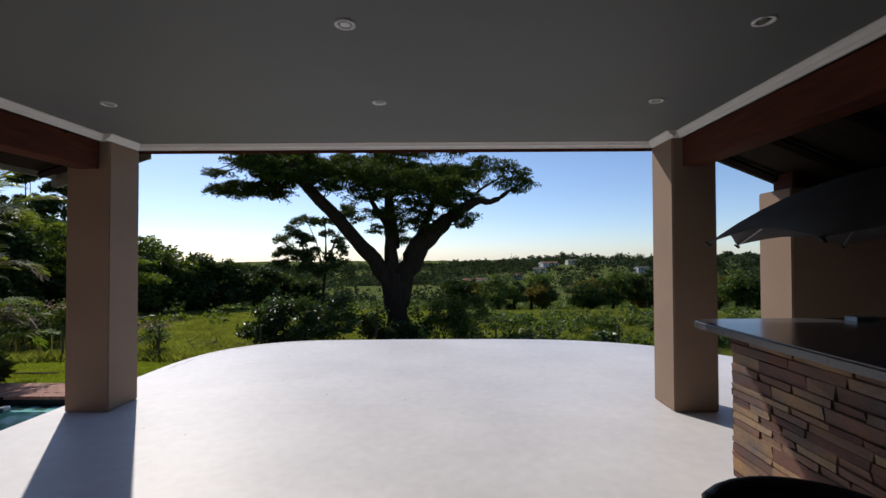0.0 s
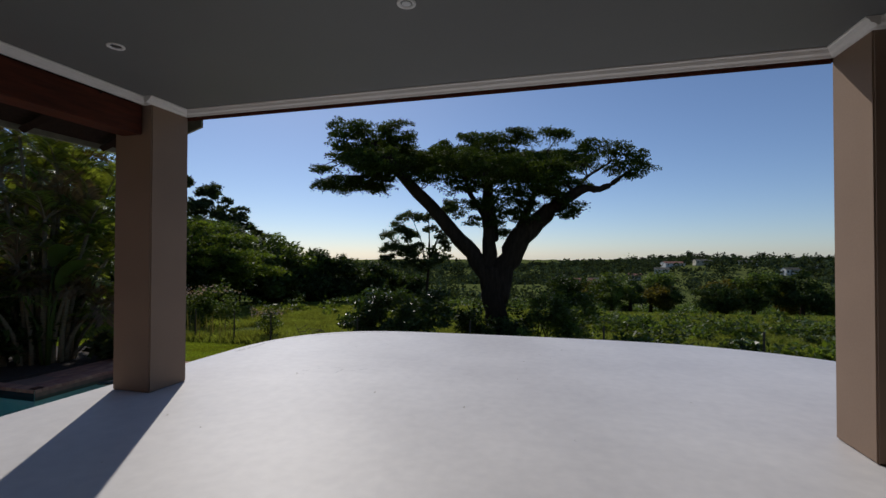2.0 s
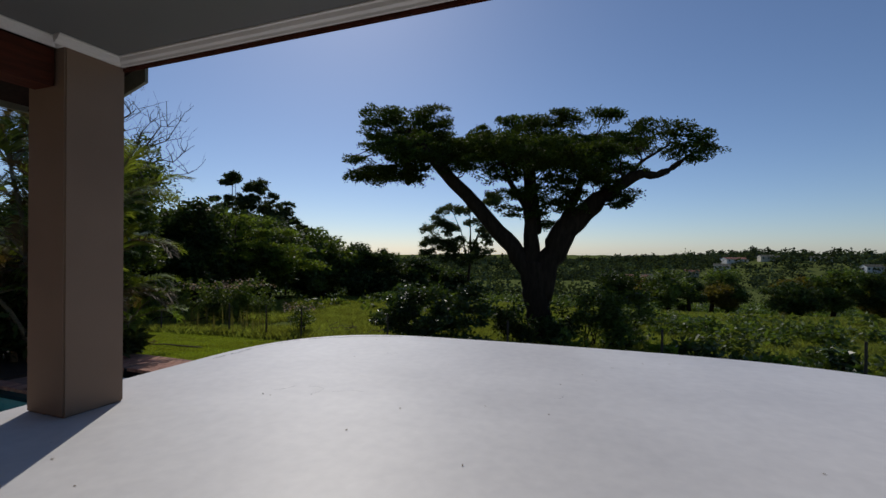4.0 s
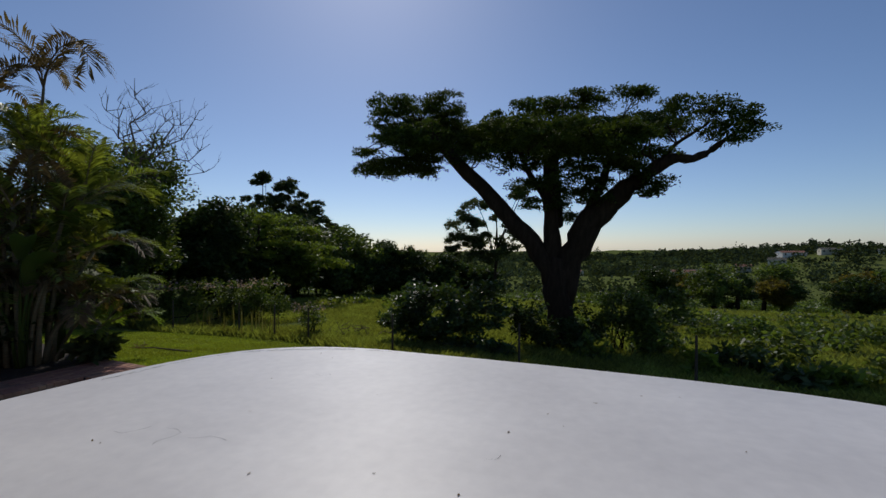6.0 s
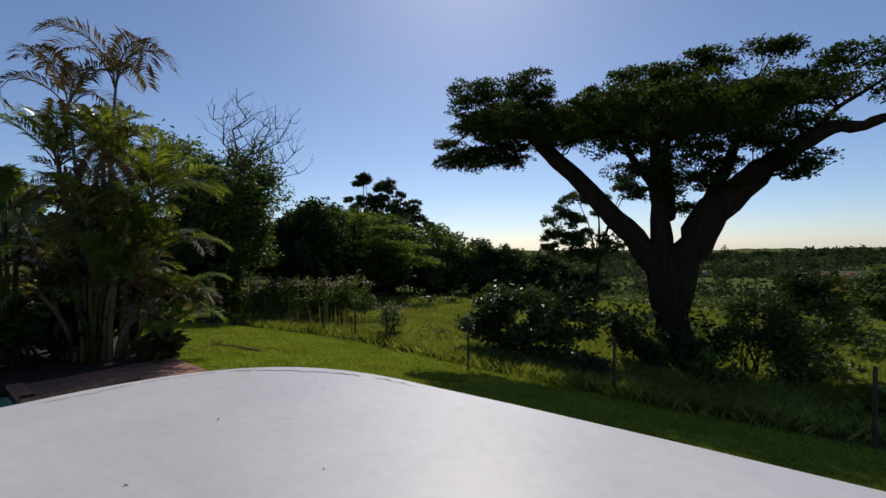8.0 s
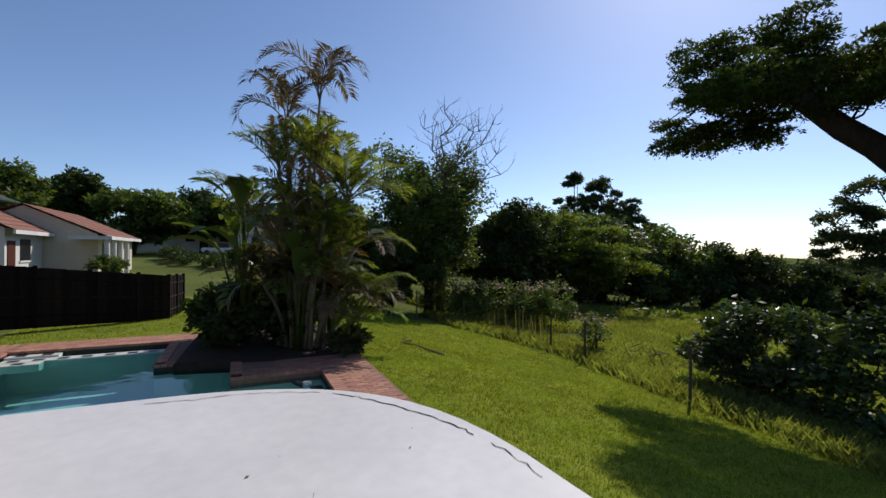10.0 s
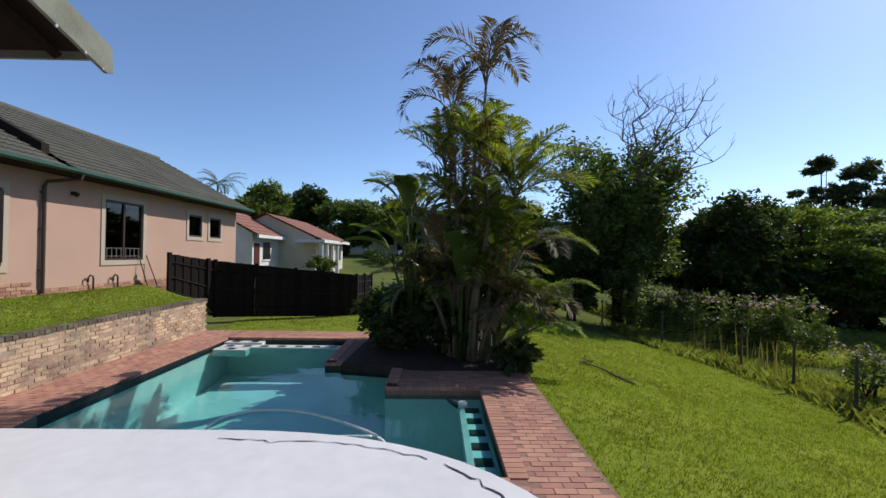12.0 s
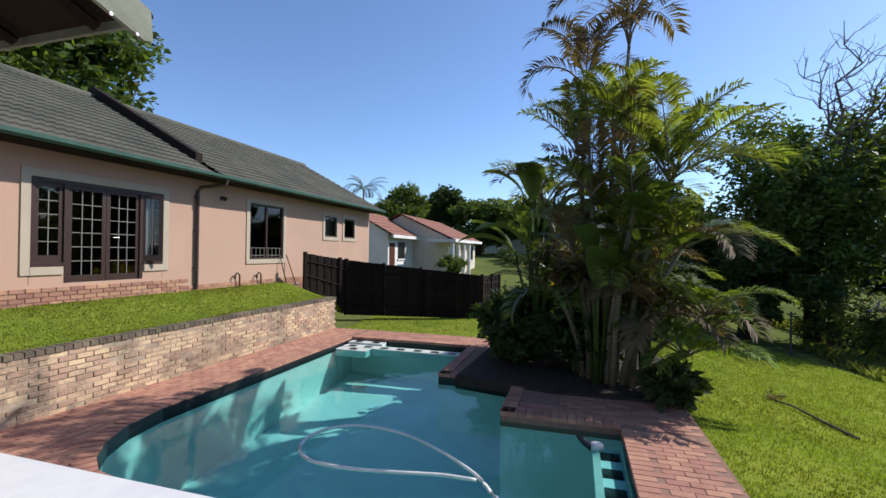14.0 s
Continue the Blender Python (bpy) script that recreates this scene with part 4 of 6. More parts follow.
def build_retaining_wall():
    rng = random.Random(12)
    wall = setting(new("retaining_wall"), "low weathered brick retaining wall beside the pool paving", "wall")
    box_part("core", (-13.8, -4.6, 0.82, 1.041, -1.3, -0.24), LIME, wall)
    L, H, J, D = 0.222, 0.066, 0.012, 0.11
    spots = []
    rows = int(0.9 / (H + J))
    for r in range(rows):
        x = -13.85 - (L / 2 if r % 2 else 0)
        while x < -4.7:
            if x > -13.87:
                spots.append((x, r))
            x += L + J
    me = brick_mesh("brick", L, H, D, BRICK, 0.004)
    turn = Matrix.Rotation(math.pi / 2, 4, "X")
    mats = []
    for x, r in spots:
        mats.append(Matrix.Translation((x + L, 1.05 + rng.uniform(-0.011, 0.008), COPING_Z - 0.01 + r * (H + J))) @ Matrix.Rotation(math.pi, 4, "Z") @ turn @ Matrix.Rotation(rng.uniform(-0.012, 0.012), 4, "Z"))
    near = [m for m in mats if m.translation.x > -10.2][:300]
    for m in near:
        ob = new("brick", me)
        ob.parent = wall
        ob.matrix_basis = m
    top = []
    x = -13.85
    while x < -4.7:
        top.append(Matrix.Translation((x, 0.84 + rng.uniform(-0.006, 0.006), COPING_Z + rows * (H + J) + 0.055)))
        x += 0.116
    join_boxes("brick_field", [m for m in mats if m not in near], L, H, D, BRICK_J, wall, 0.004)
    # coping laid on edge
    cap = [m @ Matrix.Rotation(math.pi / 2, 4, "Z") @ Matrix.Translation((0, -0.105, 0)) for m in top]
    join_boxes("coping_bricks", cap, 0.222, 0.105, 0.07, BRICK_TOP, wall, 0.004)
    # raised lawn behind the wall
    xs, ys = np.linspace(-14.6, -3.95, 60), np.linspace(-0.95, 0.85, 14)
    verts = [(x, y, -0.2 + 0.37 * smoothstep(0.8, -0.9, y) * 1.0 + 0.01 * noise.noise((x * 3, y * 3, 1)) - 0.5 * smoothstep(-13.9, -14.6, x)) for y in ys for x in xs]
    nx = len(xs)
    faces = [(j * nx + i, j * nx + i + 1, (j + 1) * nx + i + 1, (j + 1) * nx + i) for j in range(len(ys) - 1) for i in range(nx - 1)]
    setting(geo("upper_lawn", verts, faces, GRASS_G, smooth=True), "mown lawn bank between the house and the brick wall", "lawn")
    r2 = np.random.default_rng(8)
    x, y = r2.uniform(-13.8, -4.5, 16000), r2.uniform(-0.93, 0.84, 16000)
    z = -0.2 + 0.37 * smoothstep(0.8, -0.9, y)
    tagged(quads("bank_grass", blades(r2, x, y, z, 0.026, 0.012, 3, 0.03, 0.9), BLADE), "short mown grass on the bank below the house", "grass", "", "stuff")


# ---- houses ----
def window(parent, x0, x1, z0, z1, y, cols, rows, name="window", band=0.13):
    """A timber window in a wall that faces +y; its own parts under it."""
    w = new(name)
    w.parent = parent
    w.location = ((x0 + x1) / 2, y, z0)
    hw, h, t = (x1 - x0) / 2, z1 - z0, 0.055
    for nm, d in (("frame", (-hw, hw, -0.09, 0.0, 0, t)), ("frame", (-hw, hw, -0.09, 0.0, h - t, h)), ("frame", (-hw, -hw + t, -0.09, 0.0, t, h - t)), ("frame", (hw - t, hw, -0.09, 0.0, t, h - t))):
        box_part(nm, d, FRAME_WOOD, w)
    for i in range(1, cols):
        x = -hw + 2 * hw * i / cols
        box_part("mullion", (x - 0.03, x + 0.03, -0.08, -0.01, t, h - t), FRAME_WOOD, w)
    for i in range(1, rows):
        z = h * i / rows
        box_part("glazing_bar", (-hw + t, hw - t, -0.06, -0.035, z - 0.012, z + 0.012), GLAZING_BAR, w)
    box_part("pane", (-hw + t, hw - t, -0.052, -0.046, t, h - t), GLASS, w)
    if band:
        b = band
        for d in ((-hw - b, hw + b, 0.0, 0.025, h, h + b), (-hw - b, hw + b, 0.0, 0.03, -b, 0), (-hw - b, -hw, 0.0, 0.025, 0, h), (hw, hw + b, 0.0, 0.025, 0, h)):
            box_part("surround", d, BAND, w, "raised plaster band")
    return w


def french_doors(parent, y):
    """Two glazed door leaves between side lights, the right leaf ajar."""
    d = new("french_doors")
    d.parent = parent
    d.location = (-8.55, y, 0.53)
    d["label"] = "dark timber french doors with small panes, one leaf ajar"
    top = 1.85
    for dims in ((-1.26, 1.25, -0.1, 0.0, top - 0.07, top), (-1.26, -1.19, -0.1, 0, 0.37, top - 0.07), (1.18, 1.25, -0.1, 0, 0.37, top - 0.07), (-0.8, -0.73, -0.1, 0, 0, top - 0.07), (0.65, 0.72, -0.1, 0, 0, top - 0.07), (-1.26, -0.8, -0.1, 0.02, 0.3, 0.37), (0.72, 1.25, -0.1, 0.02, 0.3, 0.37)):
        box_part("frame", dims, FRAME_WOOD, d)

    def leaf(name, x0, x1, z0, z1, cols, rows, turn=0.0, hinge=0):
        lf = new(name)
        lf.parent = d
        hx = x0 if hinge == 0 else x1
        lf.location = (hx, -0.05, 0)
        lf.rotation_euler = (0, 0, turn)
        a, b = x0 - hx, x1 - hx
        s = 0.075
        bm = box_bm(a, a + s, -0.02, 0.02, z0, z1)
        box_bm(b - s, b, -0.02, 0.02, z0, z1, bm=bm)
        box_bm(a + s, b - s, -0.02, 0.02, z1 - s, z1, bm=bm)
        box_bm(a + s, b - s, -0.02, 0.02, z0, z0 + 0.13, bm=bm)
        part("stile_frame", bm, FRAME_WOOD, lf)
        for i in range(1, cols):
            x = a + s + (b - a - 2 * s) * i / cols
            box_part("glazing_bar", (x - 0.008, x + 0.008, -0.014, 0.014, z0 + 0.13, z1 - s), GLAZING_BAR, lf)
        for i in range(1, rows):
            z = z0 + 0.13 + (z1 - s - z0 - 0.13) * i / rows
            box_part("glazing_bar", (a + s, b - s, -0.012, 0.012, z - 0.008, z + 0.008), GLAZING_BAR, lf)
        box_part("pane", (a + s, b - s, -0.003, 0.003, z0 + 0.13, z1 - s), GLASS, lf)
        return lf
    leaf("door_leaf", -0.04, 0.65, 0.0, top - 0.07, 3, 6)
    lf = leaf("door_leaf", -0.73, -0.05, 0.0, top - 0.07, 3, 6)
    v, f = tube_geo([(0.56, 0.03, 0.85), (0.56, 0.06, 0.85), (0.45, 0.06, 0.85)], [0.01, 0.01, 0.008], 8)
    geo("handle", v, f, METAL, lf, "pale metal lever handle")
    leaf("side_light", 0.72, 1.18, 0.37, top - 0.07, 2, 5)
    leaf("side_light", -1.19, -0.8, 0.37, top - 0.07, 2, 5, radians(-38), 1)
    b = 0.14
    for dims in ((-1.26 - b, 1.25 + b, 0, 0.025, top, top + b), (1.25, 1.25 + b, 0, 0.025, 0.16, top), (-1.26 - b, -1.26, 0, 0.025, 0.16, top), (0.74, 1.25, 0, 0.03, 0.16, 0.3), (-1.26, -0.82, 0, 0.03, 0.16, 0.3)):
        box_part("surround", dims, BAND, d, "raised plaster band")
    for x0, x1 in ((0.72, 1.25), (-1.26, -0.8)):
        box_part("panel", (x0, x1, -0.16, 0.0, 0.0, 0.3), HOUSE_WALL, d, "plastered panel under the side light")
    v = [(-1.15 + 0.3 * i / 8, -0.2 + 0.03 * (i % 2), z) for i in range(9) for z in (0.2, top - 0.1)]
    f = [(2 * i, 2 * i + 1, 2 * i + 3, 2 * i + 2) for i in range(8)]
    geo("curtain", v, f, CURTAIN, d, "pale grey curtain")
    return d


def tiled_slope(name, x0, x1, y0, z0, y1, z1, parent, material, pitch=0.17, course=0.3):
    """A roof slope of rolled tiles in courses, from the eave (y0, z0) to the ridge (y1, z1)."""
    n = int((x1 - x0) / (pitch / 4))
    length = math.hypot(y1 - y0, z1 - z0)
    rows = max(2, int(length / course))
    verts, faces = [], []
    uy, uz = (y1 - y0) / length, (z1 - z0) / length
    ny, nz = (-uz, uy) if uy > 0 else (uz, -uy)
    for r in range(rows):
        for end, lift in ((0, 0.032), (1, 0.0)):
            s = length * (r + end) / rows
            for i in range(n + 1):
                ph = i % 4
                roll = (0.0, 0.02, 0.026, 0.014)[ph]
                o = lift + roll
                verts.append((x0 + (x1 - x0) * i / n, y0 + uy * s + ny * o, z0 + uz * s + nz * o))
    m = n + 1
    for r in range(rows):
        b = r * 2 * m
        for i in range(n):
            faces.append((b + i, b + i + 1, b + m + i + 1, b + m + i))
        if r:
            for i in range(n):
                faces.append((b - m + i, b - m + i + 1, b + i + 1, b + i))
    return geo(name, verts, faces, material, parent)


def build_house():
    Y = -0.973
    h = thing("house", "single-storey pink-brown plastered house with a grey tiled roof", "house", (-12, Y, 0))
    P = Vector(h.location)

    def bx(name, d, material, label="", bevel=0.0):
        return part(name, box_bm(d[0] - P.x, d[1] - P.x, d[2] - P.y, d[3] - P.y, d[4], d[5], bevel), material, h, label)
    holes = [(-9.82, -7.29, 0.53, 2.38), (-14.05, -12.55, 0.9, 2.5), (-17.3, -16.45, 1.68, 2.45), (-18.72, -17.87, 1.68, 2.45)]
    x, end = -20.1, -3.9
    cuts = sorted(holes)
    for x0, x1, z0, z1 in cuts:
        bx("wall", (x, x0, Y - 0.22, Y, -0.9, 2.98), HOUSE_WALL)
        bx("wall", (x0, x1, Y - 0.22, Y, -0.9, z0), HOUSE_WALL)
        bx("wall", (x0, x1, Y - 0.22, Y, z1, 2.98), HOUSE_WALL)
        x = x1
    bx("wall", (x, end, Y - 0.22, Y, -0.9, 2.98), HOUSE_WALL)
    bx("wall", (-20.1, -19.88, -8.2, Y - 0.22, -0.9, 2.98), HOUSE_WALL)
    bx("wall", (-4.12, -3.9, -8.2, Y - 0.22, -0.9, 2.98), HOUSE_WALL)
    bx("wall", (-20.1, -3.9, -8.42, -8.2, -0.9, 2.98), HOUSE_WALL)
    bx("floor_slab", (-19.88, -4.12, -8.2, Y - 0.22, 0.35, 0.5), DARK_ROOM)
    bx("inner_ceiling", (-19.88, -4.12, -8.2, Y - 0.22, 2.86, 2.96), DARK_ROOM)
    bx("inner_wall", (-19.88, -4.12, -4.6, -4.5, 0.5, 2.86), DARK_ROOM)
    for x in (-11.2, -15.2):
        bx("inner_wall", (x - 0.06, x + 0.06, -4.5, Y - 0.22, 0.5, 2.86), DARK_ROOM)
    d = french_doors(h, 0.0)
    d.location = (-8.55 - P.x, 0.0, 0.53)
    for (x0, x1, z0, z1), c, r in ((holes[1], 2, 1), (holes[2], 1, 1), (holes[3], 1, 1)):
        w = window(h, x0 - P.x, x1 - P.x, z0, z1, 0.0, c, r)
        if c == 2:
            for i in range(7):
                zz = 0.06 + 0.3 * i / 7
                if i in (1, 6):
                    box_part("grille_bar", (-0.7, 0.7, -0.03, -0.018, zz, zz + 0.015), GLAZING_BAR, w)
            for i in range(8):
                xx = -0.62 + 1.24 * i / 7
                box_part("grille_bar", (xx - 0.008, xx + 0.008, -0.03, -0.018, 0.06, 0.34), GLAZING_BAR, w)
            v = [(0.32 + 0.34 * i / 8, -0.14 + 0.03 * (i % 2), z) for i in range(9) for z in (0.1, 1.5)]
            geo("curtain", v, [(2 * i, 2 * i + 1, 2 * i + 3, 2 * i + 2) for i in range(8)], CURTAIN, w, "pale grey curtain")
    # brick plinth courses
    rng = random.Random(2)
    me = brick_mesh("plinth_brick", 0.222, 0.075, 0.05, PLINTH, 0.004)
    for r in range(5):
        x = -20.0 + (0.115 if r % 2 else 0)
        while x < -4.2:
            if r < 3 or x > -10.6:
                ob = new("plinth_brick", me)
                ob.parent = h
                ob.matrix_basis = Matrix.Translation((x + 0.222 - P.x, 0.018 + rng.uniform(-0.003, 0.003), 0.06 + r * 0.083)) @ Matrix.Rotation(math.pi, 4, "Z") @ Matrix.Rotation(math.pi / 2, 4, "X")
            x += 0.232
    bx("damp_course", (-20.08, -10.75, Y, Y + 0.012, -0.6, 0.3), MOSSY, "bare red-brown rendered base")
    # roofs: two slopes each, a raised parapet between them
    ez, rz, ey, ry = 2.95, 5.16, -0.42, -4.55
    for x0, x1 in ((-10.75, -3.7), (-20.4, -10.95)):
        tiled_slope("roof_slope", x0 - P.x, x1 - P.x, ey - P.y, ez, ry - P.y, rz, h, ROOF_TILE)
        tiled_slope("roof_slope", x0 - P.x, x1 - P.x, -8.7 - P.y, ez, ry - P.y, rz, h, ROOF_TILE)
        v, f = tube_geo([(x0 - P.x, ry - P.y, rz + 0.02), (x1 - P.x, ry - P.y, rz + 0.02)], [0.1, 0.1], 10)
        geo("ridge_tiles", v, f, ROOF_TILE, h)
    bm = bmesh.new()
    vs = [bm.verts.new((-10.95 - P.x, y - P.y, z)) for y, z in ((-1.05, 3.15), (-1.05, 3.52), (ry, rz + 0.3), (-8.0, 3.62), (-8.0, 3.2), (ry, rz - 0.2))]
    fc = bm.faces.new(vs)
    ext = bmesh.ops.extrude_face_region(bm, geom=[fc])
    bmesh.ops.translate(bm, vec=(0.2, 0, 0), verts=[g for g in ext["geom"] if isinstance(g, bmesh.types.BMVert)])
    part("parapet", bm, DARK_WOOD, h, "dark raised parapet between the two roofs")
    for sx in (-20.1, -4.12):
        bm = bmesh.new()
        vs = [bm.verts.new((sx - P.x, y - P.y, z)) for y, z in ((Y, 2.98), (ry, rz - 0.08), (-8.42, 2.98))]
        fc = bm.faces.new(vs)
        ext = bmesh.ops.extrude_face_region(bm, geom=[fc])
        bmesh.ops.translate(bm, vec=(0.22, 0, 0), verts=[g for g in ext["geom"] if isinstance(g, bmesh.types.BMVert)])
        part("gable", bm, HOUSE_WALL, h)
    bx("soffit", (-20.3, -3.8, Y, ey + 0.0, 2.86, 2.89), DARK_WOOD)
    # half-round gutter and downpipe
    v, f = [], []
    xs = (-20.4 - P.x, -3.8 - P.x)
    prof = [(0.02, 0.0), (0.02, -0.05), (0.045, -0.085), (0.09, -0.09), (0.125, -0.06), (0.135, 0.0), (0.145, 0.0), (0.14, -0.065), (0.1, -0.105), (0.035, -0.1), (0.008, -0.055), (0.008, 0.0)]
    for x in xs:
        v += [(x, ey - P.y - 0.02 + a, 2.975 + b) for a, b in prof]
    n = len(prof)
    f = [(i, (i + 1) % n, n + (i + 1) % n, n + i) for i in range(n)] + [tuple(range(n)), tuple(range(n, 2 * n))[::-1]]
    geo("gutter", v, f, GUTTER, h, "green painted metal gutter")
    px = -10.7 - P.x
    v, f = tube_geo([(px - 0.35, ey - P.y + 0.05, 2.88), (px - 0.33, ey - P.y + 0.04, 2.76), (px - 0.05, 0.08, 2.66), (px, 0.06, 2.55), (px, 0.06, 0.2)], [0.04] * 5, 10)
    geo("downpipe", v, f, PIPE, h, "dark brown downpipe")
    for z in (0.7, 1.6, 2.4):
        box_part("pipe_clip", (px - 0.06, px + 0.06, 0, 0.07, z, z + 0.03), PIPE, h)
    lamp = new("wall_lamp")
    lamp.parent = h
    lamp.location = (-11.5 - P.x, 0, 2.5)
    v, f = tube_geo([(0, 0, 0), (0, 0.07, 0.0), (0.0, 0.13, -0.04)], [0.05, 0.045, 0.06], 10)
    geo("lamp_body", v, f, BLACK_TILE, lamp, "small black lamp body")
    # taps and poles on the wall
    for x, hh in ((-12.1, 0.42), (-12.95, 0.4)):
        t = thing("garden_tap", "bent dark pipe tap standing by the wall", "tap", (x, Y + 0.09, 0.1))
        v, f = tube_geo([(0, 0, -0.05), (0, 0, hh - 0.06), (0.03, 0, hh), (0.1, 0, hh + 0.02), (0.16, 0, hh - 0.03), (0.17, 0, hh - 0.14)], [0.022] * 6, 8)
        geo("pipe", v, f, PIPE, t, smooth=True)
    for x, lean, hh in ((-13.9, 0.05, 1.0), (-14.35, 0.16, 0.98)):
        t = thing("leaning_pole", "thin dark broom pole leaning on the wall", "pole", (x, Y + 0.3, 0.05))
        v, f = tube_geo([(0, 0, 0), (lean, -0.27, hh)], [0.016, 0.014], 8)
        geo("stick", v, f, PIPE, t)
        v, f = tube_geo([(-0.12, 0, 0.03), (0.12, 0.02, 0.03)], [0.028, 0.028], 8)
        geo("head", v, f, WHITE_PLASTIC, t)


def build_timber_fence():
    fence = thing("timber_fence", "dark stained solid timber fence panels", "fence", (-16, 3, -1.1))
    rng = random.Random(6)
    corners = [(-14.25, -0.3, 1.08, -0.3), (-15.7, 0.35, 0.86, -1.0), (-17.5, 4.7, 0.36, -1.15), (-20.2, 4.87, 0.26, -1.2)]
    meshes = {}
    for (x0, y0, t0, b0), (x1, y1, t1, b1) in zip(corners, corners[1:]):
        length = math.hypot(x1 - x0, y1 - y0)
        ang = math.atan2(y1 - y0, x1 - x0)
        k = int(length / 0.125)
        for i in range(k + 1):
            u = i / k
            x, y, t, b = x0 + (x1 - x0) * u, y0 + (y1 - y0) * u, t0 + (t1 - t0) * u, b0 + (b1 - b0) * u
            post = i % 10 == 0 or i == k
            w, dpt = (0.1, 0.1) if post else (0.15, 0.022)
            hgt = round(t - b + (0.05 if post else rng.uniform(-0.008, 0.008)), 2)
            key = (post, hgt)
            if key not in meshes:
                me = bpy.data.meshes.new("fence_board")
                bm = box_bm(-w / 2, w / 2, -dpt / 2, dpt / 2, 0, hgt, 0.004)
                bm.to_mesh(me)
                bm.free()
                me.materials.append(FENCE_WOOD)
                meshes[key] = me
            ob = new("post" if post else "board", meshes[key])
            ob.parent = fence
            ob.matrix_basis = Matrix.Translation((x + 16, y - 3, b + 1.1)) @ Matrix.Rotation(ang, 4, "Z") @ Matrix.Translation((0, 0.011 if i % 2 else -0.011, 0))
        for s in (0.2, 0.5, 0.82):
            v, f = tube_geo([(x0 + 16, y0 - 3, b0 + 1.1 + (t0 - b0) * s), (x1 + 16, y1 - 3, b1 + 1.1 + (t1 - b1) * s)], [0.045, 0.045], 4)
            geo("rail", v, f, FENCE_WOOD, fence)


def build_wire_fence():
    fence = thing("wire_fence", "thin wire fence on slim dark posts along the lawn", "fence", (-8, 17, -2.4))
    line = [(-19.3, 14.6), (-17.9, 16.4), (-15.2, 17.6), (-13.2, 17.7), (-11.25, 17.6), (-6.75, 16.75), (-2.2, 16.4), (2.3, 16.2), (6.8, 16.0), (11, 15.8)]
    tops = []
    for x, y in line:
        z = float(ground_z(x, y))
        v, f = tube_geo([(x + 8, y - 17, z + 2.3), (x + 8.02, y - 17, z + 2.4 + 1.45)], [0.04, 0.032], 7)
        geo("post", v, f, POST_WOOD, fence)
        tops.append(Vector((x + 8, y - 17, z + 2.4)))
    for hgt in (0.3, 0.65, 1.0, 1.3):
        pts = []
        for a, b in zip(tops, tops[1:]):
            pts += [a.lerp(b, i / 4) + Vector((0, 0, hgt - 0.03 * math.sin(math.pi * i / 4))) for i in range(4)]
        pts.append(tops[-1] + Vector((0, 0, hgt)))
        v, f = tube_geo(pts, [0.0016] * len(pts), 4)
        geo("wire", v, f, POST_WOOD, fence)


def simple_house(name, label, at, size, ridge, wall_mat, roof_mat, turn=0.0, wins=3, group=""):
    """A far house: walls, gabled tiled roof, windows and a door."""
    e = thing(name, label, "house", at, group)
    e.rotation_euler = (0, 0, turn)
    w, d, hgt = size[0] / 2, size[1] / 2, size[2]
    bm = bmesh.new()
    box_bm(-w, w, -d, d, -1.5, hgt, bm=bm)
    part("wall", bm, wall_mat, e)
    for s in (-1, 1):
        tiled_slope("roof_slope", -w - 0.4, w + 0.4, s * (d + 0.5), hgt - 0.1, 0, hgt + ridge, e, roof_mat, 0.5, 0.5)
        box_part("fascia", (-w - 0.4, w + 0.4, s * (d + 0.5) - 0.06, s * (d + 0.5) + 0.06, hgt - 0.28, hgt - 0.08), WHITE_WALL, e, "white fascia")
    for sx in (-1, 1):
        geo("gable", [(sx * w, -d, hgt), (sx * w, d, hgt), (sx * w, 0, hgt + ridge * 0.95)], [(0, 1, 2)], wall_mat, e)
    for i in range(wins):
        x = -w + 2 * w * (i + 0.5) / wins
        for s in (-1, 1):
            win = box_part("window", (x - 0.6, x + 0.6, s * d - 0.03, s * d + 0.03, hgt * 0.35, hgt * 0.8), BLACK_TILE, e, "dark window")
            box_part("sill", (x - 0.7, x + 0.7, s * d - 0.06, s * d + 0.06, hgt * 0.31, hgt * 0.35), WHITE_WALL, win)
    for s in (-1, 1):
        box_part("window", (s * w - 0.03, s * w + 0.03, -0.7, 0.7, hgt * 0.35, hgt * 0.8), BLACK_TILE, e, "dark window")
    return e


